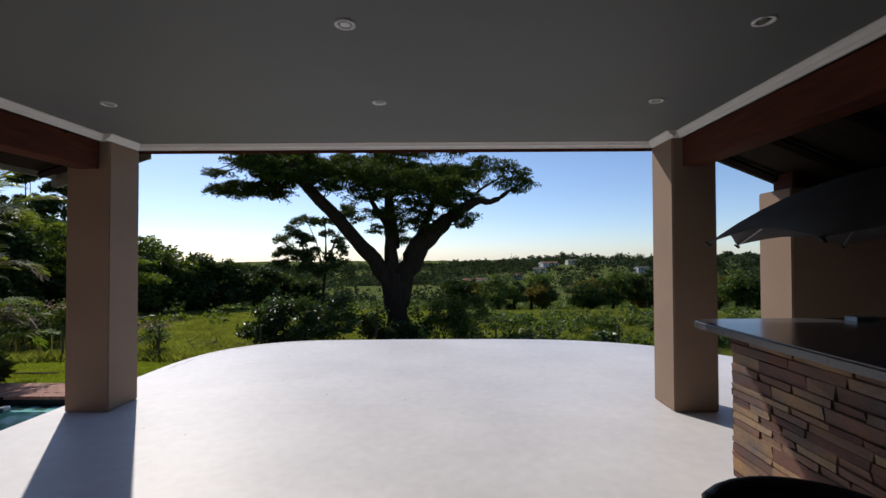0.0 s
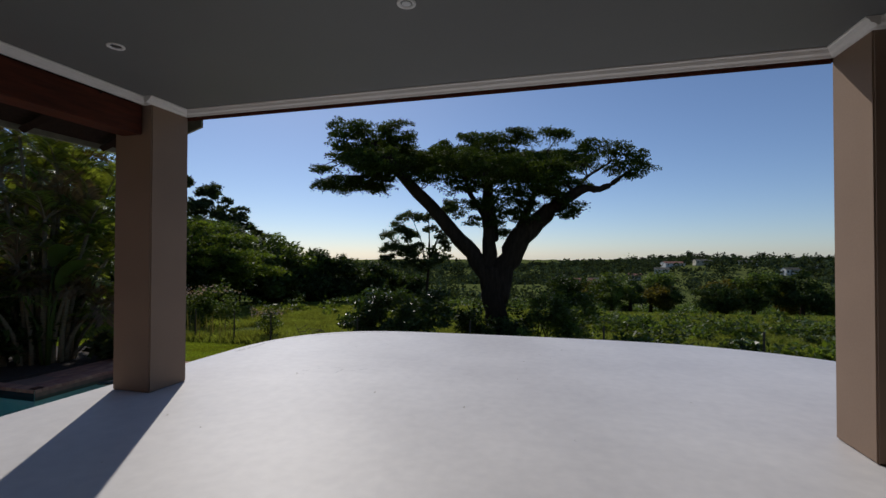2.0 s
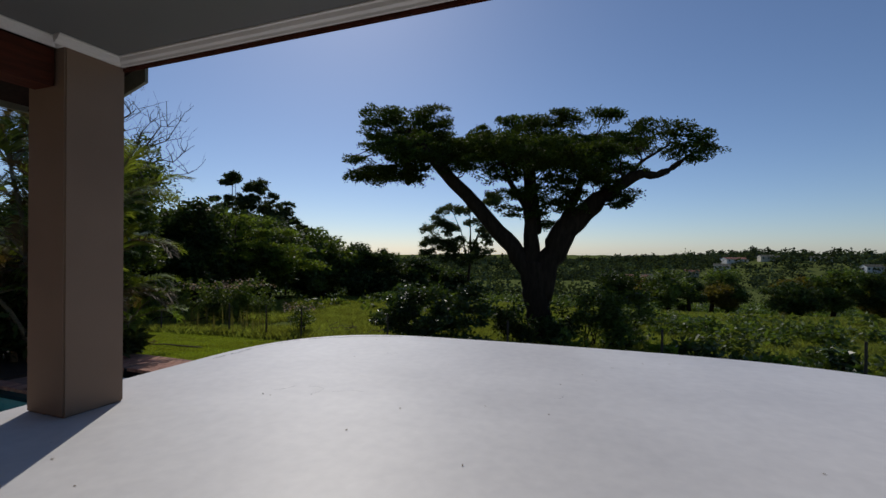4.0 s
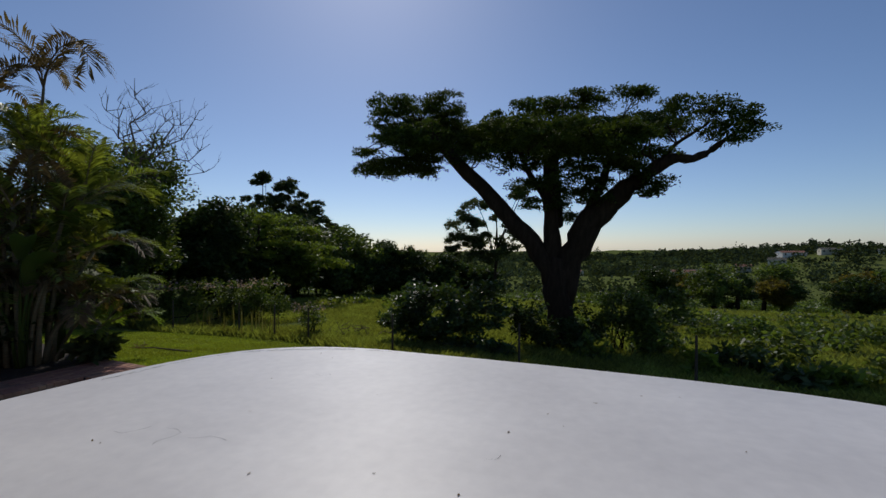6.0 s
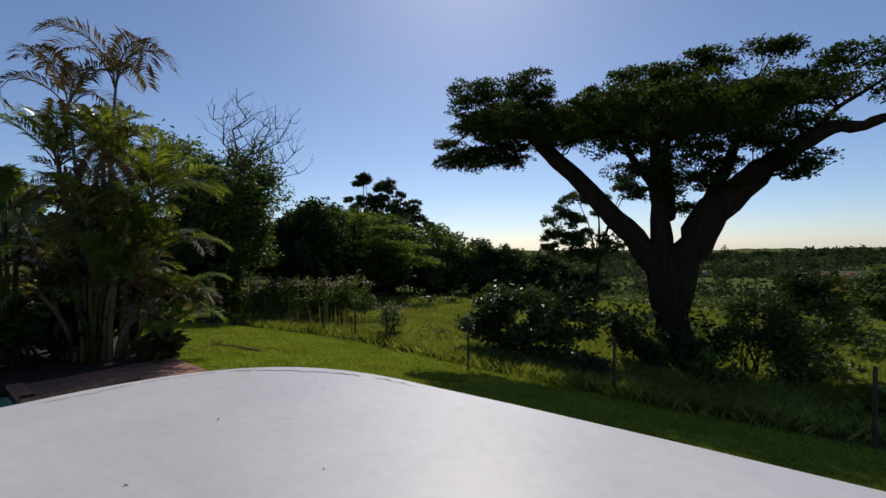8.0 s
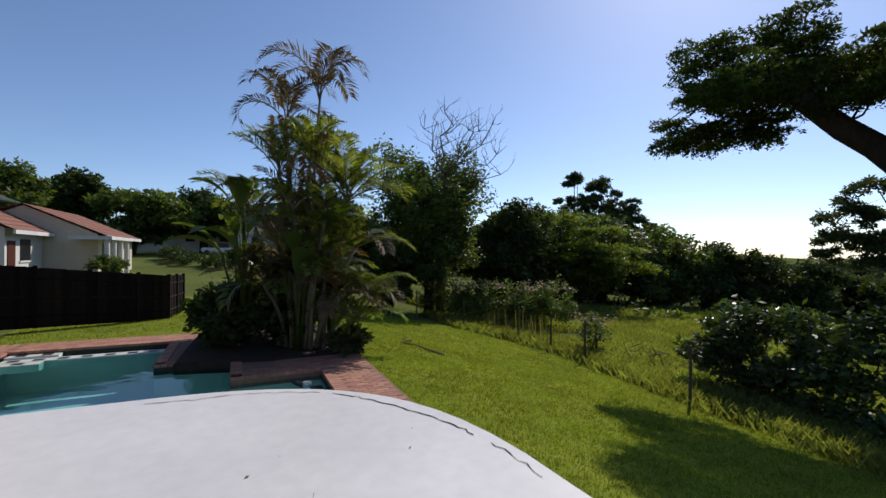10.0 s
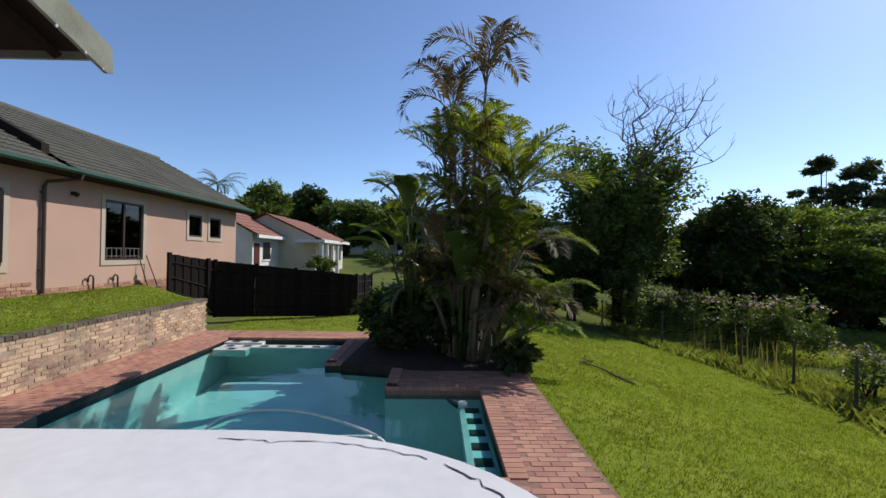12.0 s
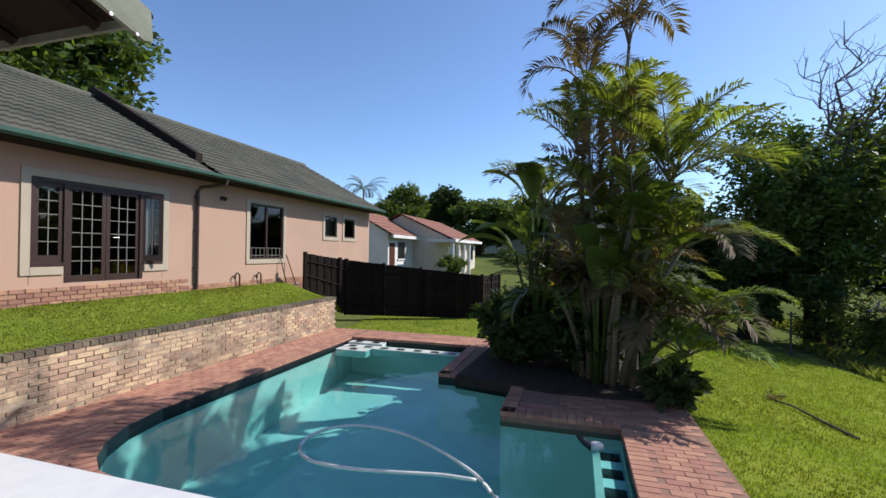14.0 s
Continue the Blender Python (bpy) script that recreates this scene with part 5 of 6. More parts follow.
def build_neighbours():
    e = simple_house("neighbour_house", "cream neighbouring house with a red tiled roof and white columns", (-37.0, -4.4, -0.4), (9.0, 7.0, 2.6), 1.7, CREAM, ROOF_RED, 0.0)
    box_part("porch_roof", (1.0, 6.4, 2.6, 4.6, 2.25, 2.45), WHITE_WALL, e, "flat white porch roof")
    for x in (1.3, 3.0, 4.6, 6.1):
        v, f = tube_geo([(x, 4.3, -1.0), (x, 4.3, 2.25)], [0.16, 0.14], 10)
        geo("porch_column", v, f, WHITE_WALL, e, "white porch column")
    wing = simple_house("neighbour_wing", "white side wing with a red tiled roof and an orange door", (-30.2, -6.0, -0.2), (4.5, 5.0, 2.5), 1.5, WHITE_WALL, ROOF_RED, 0.0, 1)
    box_part("door", (1.2, 2.0, 2.46, 2.54, -0.3, 1.9), BEAM, wing, "orange-brown door")
    simple_house("far_house", "low white house under dark trees", (-74, 1.0, 1.6), (13, 7, 2.6), 1.6, WHITE_WALL, ROOF_TILE, 1.4, 3, "houses past the lawn")
    simple_house("far_house", "low white house half hidden by palms", (-62, 12.0, 0.9), (9, 7, 2.6), 1.6, WHITE_WALL, ROOF_TILE, 1.2, 2, "houses past the lawn")
    car = thing("parked_car", "white car parked past the lawn", "car", (-60, 4.6, 0.75))
    car.rotation_euler = (0, 0, 1.3)
    bm = box_bm(-2.0, 2.0, -0.8, 0.8, 0.3, 0.85, 0.12)
    part("body", bm, CAR_PAINT, car)
    bm = box_bm(-1.2, 1.0, -0.7, 0.7, 0.85, 1.4, 0.15)
    part("cabin", bm, BLACK_TILE, car, "dark glazed cabin")
    for sx in (-1.25, 1.25):
        for sy in (-0.78, 0.78):
            v, f = tube_geo([(sx, sy - 0.09, 0.3), (sx, sy + 0.09, 0.3)], [0.3, 0.3], 16)
            geo("wheel", v, f, BLACK_TILE, car)
    # the neighbour's small pool
    npool = setting(part("far_pool", prism_bm([(-30, 5.5), (-24.2, 5.2), (-24.2, 8.0), (-30, 8.4)], -1.4, -0.86), mat("far_pool_blue", (0.12, 0.38, 0.38), None, 2, 0.15, 0.02)), "small turquoise pool past the fence", "pool")
    # houses across the valley
    rng = random.Random(21)
    for x, y, s, c in ((20, 345, 1.6, WHITE_WALL), (26, 352, 1.1, WHITE_WALL), (117, 510, 2.2, WHITE_WALL), (143, 500, 1.8, CREAM), (90, 430, 1.3, CREAM), (60, 380, 1.0, CREAM), (190, 520, 1.8, WHITE_WALL), (235, 500, 1.6, CREAM), (-60, 420, 1.0, CREAM), (175, 400, 1.2, WHITE_WALL)):
        simple_house("valley_house", "small pale house among trees across the valley", (x, y, float(ground_z(x, y)) + 0.6), (9 * s, 6 * s, 3.4), 1.6, c, ROOF_RED if rng.random() < 0.5 else ROOF_TILE, rng.uniform(-0.4, 0.4), 4, "houses across the valley")


# ---- plants ----
def tree(name, label, base, limbs, clumps, leaves, size, leaf, bark, seed, twigs=26, knots=16, spread=0.34, group="", category="tree", droop=0.1, slim=0.45, sprays=None, up=0.6):
    """A tree from limbs [(points, radii)] and clumps; twigs join limbs to clumps."""
    rng = np.random.default_rng(seed)
    b = np.array(base, float)
    e = thing(name, label, category, base, group)
    v, f = [], []
    joints = []
    for pts, radii in limbs:
        rel = [np.array(p, float) - b for p in pts]
        fine, rad = [], []
        for i in range(len(rel) - 1):
            for k in range(3):
                t = k / 3
                fine.append(rel[i] * (1 - t) + rel[i + 1] * t + (rng.normal(size=3) * radii[i] * 0.12 if k else 0))
                rad.append((radii[i] * (1 - t) + radii[i + 1] * t) * rng.uniform(0.93, 1.07))
        fine.append(rel[-1])
        rad.append(radii[-1])
        tube_geo(fine, rad, 12, v, f)
        joints += list(zip(fine, rad))[len(fine) // 3:]
    cl = np.array(clumps, float)
    for i in range(twigs):
        c = cl[i % len(cl)]
        goal = c[:3] - b + rng.uniform(-0.6, 0.6, 3) * c[3:]
        dist = [np.linalg.norm(goal - j[0]) + 0.6 * max(0, j[0][2] - goal[2]) for j in joints]
        j = joints[int(np.argmin(dist))]
        r = min(j[1] * 0.4, 0.05, 0.015 + 0.02 * np.linalg.norm(goal - j[0]))
        pts = bent(j[0], goal, rng, 5, 0.1)
        tube_geo(pts, list(np.linspace(r, r * 0.25, 6)), 6, v, f)
    geo("trunk", v, f, bark, e, smooth=True)
    rel = cl.copy()
    rel[:, :3] -= b
    p = spray_points(rng, rel, *sprays) if sprays else clump_points(rng, rel, leaves, knots, spread)
    quads("crown", leaf_quads(rng, p, size, size * slim, up, droop), leaf, e)
    return e


def bush(name, label, clumps, leaves, size, leaf, seed, group="", category="bush", knots=16, stems=6):
    rng = np.random.default_rng(seed)
    c = np.array(clumps, float)
    at = (float(c[0, 0]), float(c[0, 1]), float(ground_z(c[0, 0], c[0, 1])))
    e = thing(name, label, category, at, group)
    rel = c.copy()
    rel[:, :3] -= np.array(at)
    v, f = [], []
    for i in range(stems):
        g = rel[i % len(rel)]
        tube_geo(bent((g[0] * 0.6 + rng.normal() * 0.1, g[1] * 0.6 + rng.normal() * 0.1, -0.05), g[:3] + rng.uniform(-0.5, 0.5, 3) * g[3:], rng, 4, 0.15), [0.04, 0.032, 0.026, 0.018, 0.01], 6, v, f)
    geo("stem", v, f, BARK, e)
    quads("foliage", leaf_quads(rng, clump_points(rng, rel, leaves, knots, 0.4), size, size * 0.45, 0.5), leaf, e)
    return e


def build_flat_crown_tree():
    limbs = [([(-1.95, 21.6, -3.1), (-1.95, 21.65, -2.4), (-1.98, 21.7, -1.2), (-2.05, 21.7, 0.0), (-2.1, 21.7, 0.9)], [1.0, 0.64, 0.54, 0.58, 0.5]),
             ([(-2.0, 21.68, -1.0), (-2.4, 21.65, 0.45), (-3.08, 21.6, 1.55), (-3.98, 21.5, 2.5), (-5.72, 21.25, 4.44), (-7.15, 21.06, 6.05), (-7.9, 21.0, 6.9)], [0.44, 0.41, 0.38, 0.35, 0.29, 0.22, 0.09]),
             ([(-2.2, 21.7, 0.3), (-2.32, 21.7, 2.1), (-2.38, 21.7, 3.65), (-2.5, 21.8, 5.6)], [0.4, 0.31, 0.25, 0.1]),
             ([(-1.85, 21.72, -0.8), (-1.66, 21.85, 0.9), (-1.02, 21.95, 2.0), (-0.08, 22.0, 3.0), (0.76, 22.04, 3.72), (1.44, 22.0, 4.18), (2.06, 22.1, 4.52), (2.74, 22.2, 4.47), (3.31, 22.3, 4.75), (4.1, 22.35, 5.3)], [0.44, 0.53, 0.53, 0.44, 0.34, 0.26, 0.2, 0.15, 0.12, 0.05]),
             ([(-1.3, 22.0, 1.6), (-0.75, 22.0, 3.0), (-0.3, 22.0, 4.1), (0.1, 22.2, 5.6)], [0.3, 0.22, 0.16, 0.07]),
             ([(1.3, 22.1, 4.1), (2.2, 22.3, 5.1), (3.2, 22.3, 5.7)], [0.11, 0.07, 0.04]),
             ([(-2.35, 21.7, 3.0), (-3.2, 21.5, 4.4), (-3.6, 21.2, 5.6)], [0.18, 0.12, 0.06]),
             ([(-2.1, 21.9, 2.2), (-2.6, 24.0, 4.8), (-2.9, 26.2, 6.4)], [0.24, 0.16, 0.07])]
    # flat layers of leaves: x, y, z, spread, thickness
    left = [(-8.0, 21.2, 6.95, 1.98, 1.0), (-9.3, 21.0, 7.7, 1.07, 0.45), (-6.6, 21.0, 7.5, 0.95, 0.55), (-9.2, 21.2, 5.0, 1.85, 0.36), (-10.8, 21.2, 5.9, 0.6, 0.26), (-7.5, 21.2, 5.5, 1.3, 0.6),
            (-9.7, 21.2, 6.6, 0.75, 0.5), (-6.1, 22.0, 6.0, 0.88, 0.7), (-6.0, 21.2, 5.2, 0.59, 0.3), (-7.8, 19.6, 5.8, 1.14, 0.6), (-7.7, 22.8, 6.8, 1.32, 0.7)]
    bridge = [(-4.9, 22.0, 6.2, 1.0, 0.6), (-4.6, 20.8, 5.2, 0.85, 0.3), (-4.3, 21.4, 6.6, 0.68, 0.3), (-3.5, 20.4, 4.6, 0.5, 0.2), (-3.2, 20.9, 3.8, 0.55, 0.22), (-3.0, 21.4, 3.1, 0.45, 0.28)]
    middle = [(-3.1, 20.8, 5.8, 1.07, 0.8), (-2.5, 23.0, 6.6, 1.3, 0.8), (-0.8, 20.6, 5.7, 1.09, 0.7), (-0.1, 22.8, 5.8, 1.1, 0.85), (-1.0, 21.8, 7.0, 1.07, 0.25), (0.6, 21.8, 7.1, 0.6, 0.2), (-2.6, 20.8, 6.8, 0.9, 0.3), (1.1, 21.8, 7.1, 0.3, 0.1),
              (0.9, 21.2, 5.8, 0.98, 0.42), (1.7, 21.8, 6.1, 0.65, 0.3), (-3.3, 22.3, 5.1, 1.1, 0.42), (-1.6, 20.2, 4.7, 0.85, 0.36), (-0.2, 20.4, 4.5, 1.0, 0.5), (0.7, 22.4, 4.9, 0.9, 0.46), (1.5, 21.8, 4.9, 0.5, 0.26)]
    lower = [(-1.6, 22.6, 3.4, 0.7, 0.45), (-0.5, 21.8, 3.75, 0.5, 0.36), (1.6, 21.8, 3.65, 0.6, 0.26), (1.3, 21.4, 3.25, 0.42, 0.2), (-1.8, 22.4, 2.6, 0.5, 0.32),
             (-1.2, 20.8, 4.0, 0.9, 0.45), (-0.6, 20.9, 3.4, 0.65, 0.36), (-2.2, 20.9, 3.95, 0.7, 0.36), (0.5, 21.2, 4.1, 0.8, 0.4), (-1.9, 21.0, 3.1, 0.5, 0.3)]
    right = [(2.5, 22.3, 6.6, 0.65, 0.2), (3.3, 22.3, 6.3, 0.74, 0.32), (3.3, 22.3, 5.55, 0.6, 0.25), (4.1, 22.3, 5.9, 0.8, 0.42), (4.1, 22.3, 5.25, 0.58, 0.2), (4.7, 22.3, 5.6, 0.4, 0.15)]
    back = [(-4.5, 24.5, 6.8, 1.85, 0.6), (-3.2, 26.0, 6.8, 2.0, 0.75), (-1.2, 26.0, 6.4, 1.9, 0.75), (-3.3, 28.0, 6.8, 2.0, 0.6), (0.1, 25.5, 6.7, 1.5, 0.5), (-9.3, 23.5, 7.3, 1.6, 0.6), (-7.4, 23.5, 7.0, 1.35, 0.55), (-5.2, 23.5, 6.5, 1.0, 0.45),
            (-6.0, 24.9, 6.7, 1.8, 0.5), (-8.0, 25.3, 7.0, 1.8, 0.5), (-5.5, 26.6, 7.0, 1.8, 0.5), (-1.4, 24.0, 6.3, 1.6, 0.5), (1.5, 24.5, 6.3, 1.4, 0.4), (-7.6, 27.0, 7.3, 1.6, 0.5)]
    front = [(-2.9, 18.6, 5.5, 1.1, 0.45), (-1.3, 17.9, 4.95, 1.2, 0.55), (0.0, 18.1, 4.7, 1.1, 0.5), (1.1, 18.6, 4.85, 0.74, 0.3), (-6.6, 18.7, 5.6, 1.2, 0.55)]
    pads = [(x, y, z, r, r, h) for x, y, z, r, h in left + bridge + middle + lower + right + back + front]
    tree("flat_crown_tree", "broad flat-crowned tree with thick forking dark limbs", (-1.95, 21.6, -2.9), limbs, pads, 0, 0.135, LEAF_TREE, BARK, 31, 150, sprays=((18, 150), 0.46), up=1.0, slim=0.42)


def frond_geo(rng, at, az, rise, length, droop, leaflet, count=26):
    """One feather frond: rachis points and leaflet quads."""
    at = np.array(at, float)
    flat = np.array([math.cos(az), math.sin(az), 0])
    pts, ang, p = [at], rise, at.copy()
    n = 14
    for i in range(n):
        p = p + (flat * math.cos(ang) + np.array([0, 0, math.sin(ang)])) * length / n
        ang -= droop / n * (0.5 + 1.3 * i / n)
        pts.append(p.copy())
    pts = np.array(pts)
    side = np.array([-math.sin(az), math.cos(az), 0])
    q = []
    for k in range(count):
        t = 0.18 + 0.82 * k / (count - 1)
        fi = t * n
        i = min(int(fi), n - 1)
        o = pts[i] + (pts[i + 1] - pts[i]) * (fi - i)
        d = (pts[i + 1] - pts[i]) / np.linalg.norm(pts[i + 1] - pts[i])
        up = np.cross(side, d) * -1
        up = up if up[2] > 0 else -up
        le = leaflet * (0.45 + 0.75 * math.sin(math.pi * min(1, 0.15 + t * 0.8)))
        for s in (-1, 1):
            w = d * 0.62 + side * s * 0.72 + up * (0.32 + rng.normal() * 0.08)
            w /= np.linalg.norm(w)
            tip = o + w * le + np.array([0, 0, -0.3 * le * rng.uniform(0.4, 1.5)])
            mid = o + w * le * 0.5
            wd = np.cross(w, up)
            wd = wd / (np.linalg.norm(wd) + 1e-9) * 0.0145 * (1 + leaflet)
            q.append([o, mid + wd, tip, mid - wd])
    return pts, np.array(q)


def palm(base, crown_z, fronds, length, seed, dry=0.15, lean=(0, 0), rise=(0.8, 1.5), stem_r=0.055, label="", leaf=None, bend=(0.7, 1.9)):
    rng = np.random.default_rng(seed)
    e = thing("areca_palm", label or "slender ringed areca palm with arching green fronds", "palm", base, "palms in the bed")
    hgt = crown_z - base[2]
    top = (lean[0], lean[1], hgt)
    v, f = tube_geo([(lean[0] * t * t, lean[1] * t * t, hgt * t) for t in (0, 0.25, 0.5, 0.75, 1.0)], [stem_r * 1.25, stem_r, stem_r, stem_r * 0.9, stem_r * 0.75], 9)
    geo("stem", v, f, PALM_STEM, e, smooth=True)
    for i in range(fronds):
        az = 2 * math.pi * (i / fronds) + rng.normal() * 0.35
        le = length * rng.uniform(0.8, 1.15)
        pts, q = frond_geo(rng, top, az, rng.uniform(*rise), le, rng.uniform(*bend), 0.22 + 0.13 * length, int(22 + 8 * length))
        brown = rng.random() < dry
        rib_v, rib_f = tube_geo(pts[::2], list(np.linspace(0.02, 0.004, len(pts[::2]))), 5)
        fr = geo("frond", rib_v, rib_f, LEAF_DRY if brown else PALM_STEM, e)
        quads("leaf_web", q, LEAF_DRY if brown else (leaf or LEAF_PALM), fr, "dry brown leaflets" if brown else "")
    return e


def paddle_plant(base, n, hgt, seed):
    """Tall stalks with banana-like paddle leaves."""
    rng = np.random.default_rng(seed)
    e = thing("strelitzia", "tall wild banana plant with torn paddle leaves", "plant", base, "palms in the bed")
    for i in range(n):
        az = rng.uniform(0, 2 * math.pi)
        up = hgt * rng.uniform(0.6, 1.0)
        d = np.array([math.cos(az), math.sin(az), 0])
        s = np.array([-math.sin(az), math.cos(az), 0])
        stalk = [np.array([0, 0, -0.02]) + d * 0.05, d * 0.15 + np.array([0, 0, up * 0.5]), d * 0.35 + np.array([0, 0, up * 0.8])]
        v, f = tube_geo(stalk, [0.035, 0.028, 0.02], 7)
        st = geo("stalk", v, f, LEAF_MID, e, smooth=True)
        le, wd = rng.uniform(1.0, 1.5), rng.uniform(0.17, 0.26)
        verts, faces = [], []
        o, ang = stalk[-1], rng.uniform(0.7, 1.35)
        for k in range(9):
            t = k / 8
            w = wd * math.sin(math.pi * (0.06 + 0.92 * t)) ** 0.7
            for a in (-1, 0, 1):
                verts.append(tuple(o + s * a * w + np.array([0, 0, abs(a) * w * 0.4])))
            o = o + (d * math.cos(ang) + np.array([0, 0, math.sin(ang)])) * le / 8
            ang -= 0.16
        for k in range(8):
            for a in (0, 1):
                i0 = k * 3 + a
                faces.append((i0, i0 + 1, i0 + 4, i0 + 3))
        geo("leaf_blade", verts, faces, LEAF_MID, st, smooth=True)
    return e


def build_palm_bed():
    z = -1.08
    def at(x, y, top, fronds, length, seed, dry=0.12, rise=(0.7, 1.5), bend=(0.8, 2.0), label="", leaf=None, stem=0.05):
        """A palm whose stem leans outward from the middle of the bed to its crown."""
        bx, by = -10.55 + 0.4 * (x + 10.55), 8.3 + 0.4 * (y - 8.3)
        return palm((bx, by, z), top, fronds, length, seed, dry, (x - bx, y - by), rise, stem, label, leaf, bend)
    at(-10.39, 8.68, 4.8, 5, 2.0, 1, 0.95, (1.3, 1.54), (2.2, 3.2), "tallest areca palm with thin half-dry drooping fronds", None, 0.036)
    at(-10.9, 7.98, 4.3, 5, 1.7, 2, 0.95, (1.0, 1.4), (2.3, 3.2), "tall areca palm with thin brown drooping fronds", None, 0.036)
    at(-10.4, 8.46, 3.35, 10, 1.5, 3, 0.05, (0.75, 1.52))
    at(-11.2, 7.85, 3.1, 9, 1.45, 4, 0.1)
    at(-10.2, 9.3, 2.4, 9, 1.9, 5, 0.12, (0.65, 1.35), (0.7, 1.6))
    at(-10.7, 9.5, 2.7, 7, 1.6, 6, 0.15)
    at(-11.6, 8.9, 3.2, 8, 1.6, 7, 0.15)
    at(-11.8, 7.2, 2.2, 9, 1.45, 8, 0.2)
    at(-9.8, 8.72, 1.9, 8, 1.5, 9, 0.1)
    at(-10.2, 9.5, 1.3, 8, 1.4, 10, 0.4, (0.4, 1.1), (0.9, 1.7), "areca palm with half-dry fronds hanging over the lawn")
    at(-10.2, 8.08, 2.2, 8, 1.4, 11, 0.15)
    at(-11.0, 8.4, 1.8, 8, 1.4, 12, 0.3)
    at(-9.9, 9.5, -0.4, 9, 1.2, 13, 0.2, (0.3, 1.2), (0.7, 1.9), "young areca palm with bright low fronds", LEAF_BRIGHT, 0.04)
    at(-10.4, 9.9, 0.2, 9, 1.2, 14, 0.2, (0.3, 1.2), (0.7, 1.9), "young areca palm with bright arching fronds", LEAF_BRIGHT, 0.04)
    at(-10.6, 7.8, 1.2, 8, 1.4, 15, 0.4)
    at(-11.5, 8.0, 0.8, 9, 1.4, 16, 0.4, (0.4, 1.3))
    at(-10.1, 8.5, 0.6, 9, 1.3, 17, 0.45, (0.3, 1.3))
    at(-10.9, 8.9, 0.5, 9, 1.4, 18, 0.3, (0.4, 1.3))
    at(-10.7, 8.6, 1.5, 11, 1.4, 19, 0.35, (0.3, 1.3))
    at(-10.0, 9.1, 0.2, 10, 1.2, 22, 0.5, (0.2, 1.2))
    at(-11.0, 7.5, 0.4, 10, 1.3, 23, 0.5, (0.2, 1.2))
    paddle_plant((-11.7, 7.1, z), 8, 4.6, 41)
    paddle_plant((-12.2, 6.9, z), 5, 3.6, 42)
    paddle_plant((-10.3, 8.2, z), 4, 2.9, 43)
    paddle_plant((-10.6, 9.0, z), 4, 3.9, 44)
    bush("dark_shrub", "dense dark green shrub at the water's corner", [(-12.2, 6.6, -0.35, 1.15, 0.9, 0.85), (-11.2, 6.5, -0.6, 0.8, 0.7, 0.55), (-12.8, 7.4, -0.3, 0.9, 0.9, 0.9)], 7000, 0.2, LEAF_DARK, 51)
    bush("dark_shrub", "dark undergrowth between the palm stems", [(-11.2, 7.6, -0.5, 0.8, 0.8, 0.7), (-11.5, 8.6, -0.2, 1.1, 1.0, 1.0), (-11.3, 8.2, 0.5, 0.7, 0.6, 0.8)], 4500, 0.22, LEAF_DARK, 52)
    bush("cycad", "spiky grey-green cycad beside the lawn", [(-9.75, 9.2, -0.8, 0.4, 0.4, 0.3)], 700, 0.3, LEAF_GUM, 53)
    bush("yellow_shrub", "bright yellow-leaved shrub behind the palms", [(-16.2, 7.6, 0.0, 1.0, 0.8, 0.5), (-16.4, 9.0, 0.0, 0.8, 0.6, 0.5)], 2200, 0.12, LEAF_YELLOW, 54)
    rng = np.random.default_rng(77)
    fallen = thing("fallen_frond", "dry fallen palm frond lying on the lawn", "frond", (-11.68, 11.31, float(ground_z(-11.68, 11.31)) + 0.05))
    dz = float(ground_z(-10.35, 11.95) - ground_z(-11.68, 11.31))
    v, f = tube_geo([(0, 0, 0), (0.35, 0.2, dz * 0.3 + 0.04), (0.85, 0.38, dz * 0.64 + 0.03), (1.33, 0.64, dz)], [0.014, 0.018, 0.022, 0.03], 7)
    geo("stalk", v, f, DEAD_WOOD, fallen)
    quads("dry_leaf", leaf_quads(rng, rng.normal(size=(60, 3)) * (0.07, 0.1, 0.025) + (0, 0.02, 0.04), 0.18, 0.02, 0.2), LEAF_DRY, fallen)


def gum(name, label, base, top, pads, seed, leaves=9000, size=0.3, leaf=None):
    """A gum: a bare forking trunk that carries separate domed pads of leaves (x, y, z, spread, thickness)."""
    mid = tuple(np.array(base) * 0.45 + np.array(top) * 0.55 + (0.25, 0, 0))
    limbs = [([base, mid, top], [0.15, 0.1, 0.04])]
    for x, y, z, r, h in pads[::2]:
        limbs.append(([tuple(np.array(base) * 0.5 + np.array(top) * 0.5), (x * 0.5 + mid[0] * 0.5, y, z * 0.6 + mid[2] * 0.4 - 0.3), (x, y, z)], [0.06, 0.045, 0.02]))
    rng = np.random.default_rng(seed + 500)
    clumps = []
    for x, y, z, r, h in pads:
        for _ in range(9):
            a, q = rng.uniform(0, 2 * math.pi), rng.random() ** 0.6
            k = rng.uniform(0.3, 0.52)
            clumps.append((x + r * q * math.cos(a), y + r * q * math.sin(a), z + h * (1.0 - 1.3 * q * q) + rng.normal() * h * 0.35, r * k, r * k, r * k * 0.7))
    return tree(name, label, base, limbs, clumps, int(leaves * 1.35), size, leaf or LEAF_GUM, BARK, seed, 4 * len(pads), 7, 0.5, "gum trees", up=0.8)


def lumps(c, r, n, seed, flat=0.8):
    """n clumps spread over an ellipsoid: centre c, radii r."""
    rng = np.random.default_rng(seed)
    out = []
    for _ in range(n):
        d = rand_unit(rng, 1)[0] * rng.uniform(0.3, 0.85) * np.array(r)
        s = rng.uniform(0.28, 0.5) * np.array(r)
        out.append((*(np.array(c) + d), s[0], s[1], s[2] * flat))
    return out


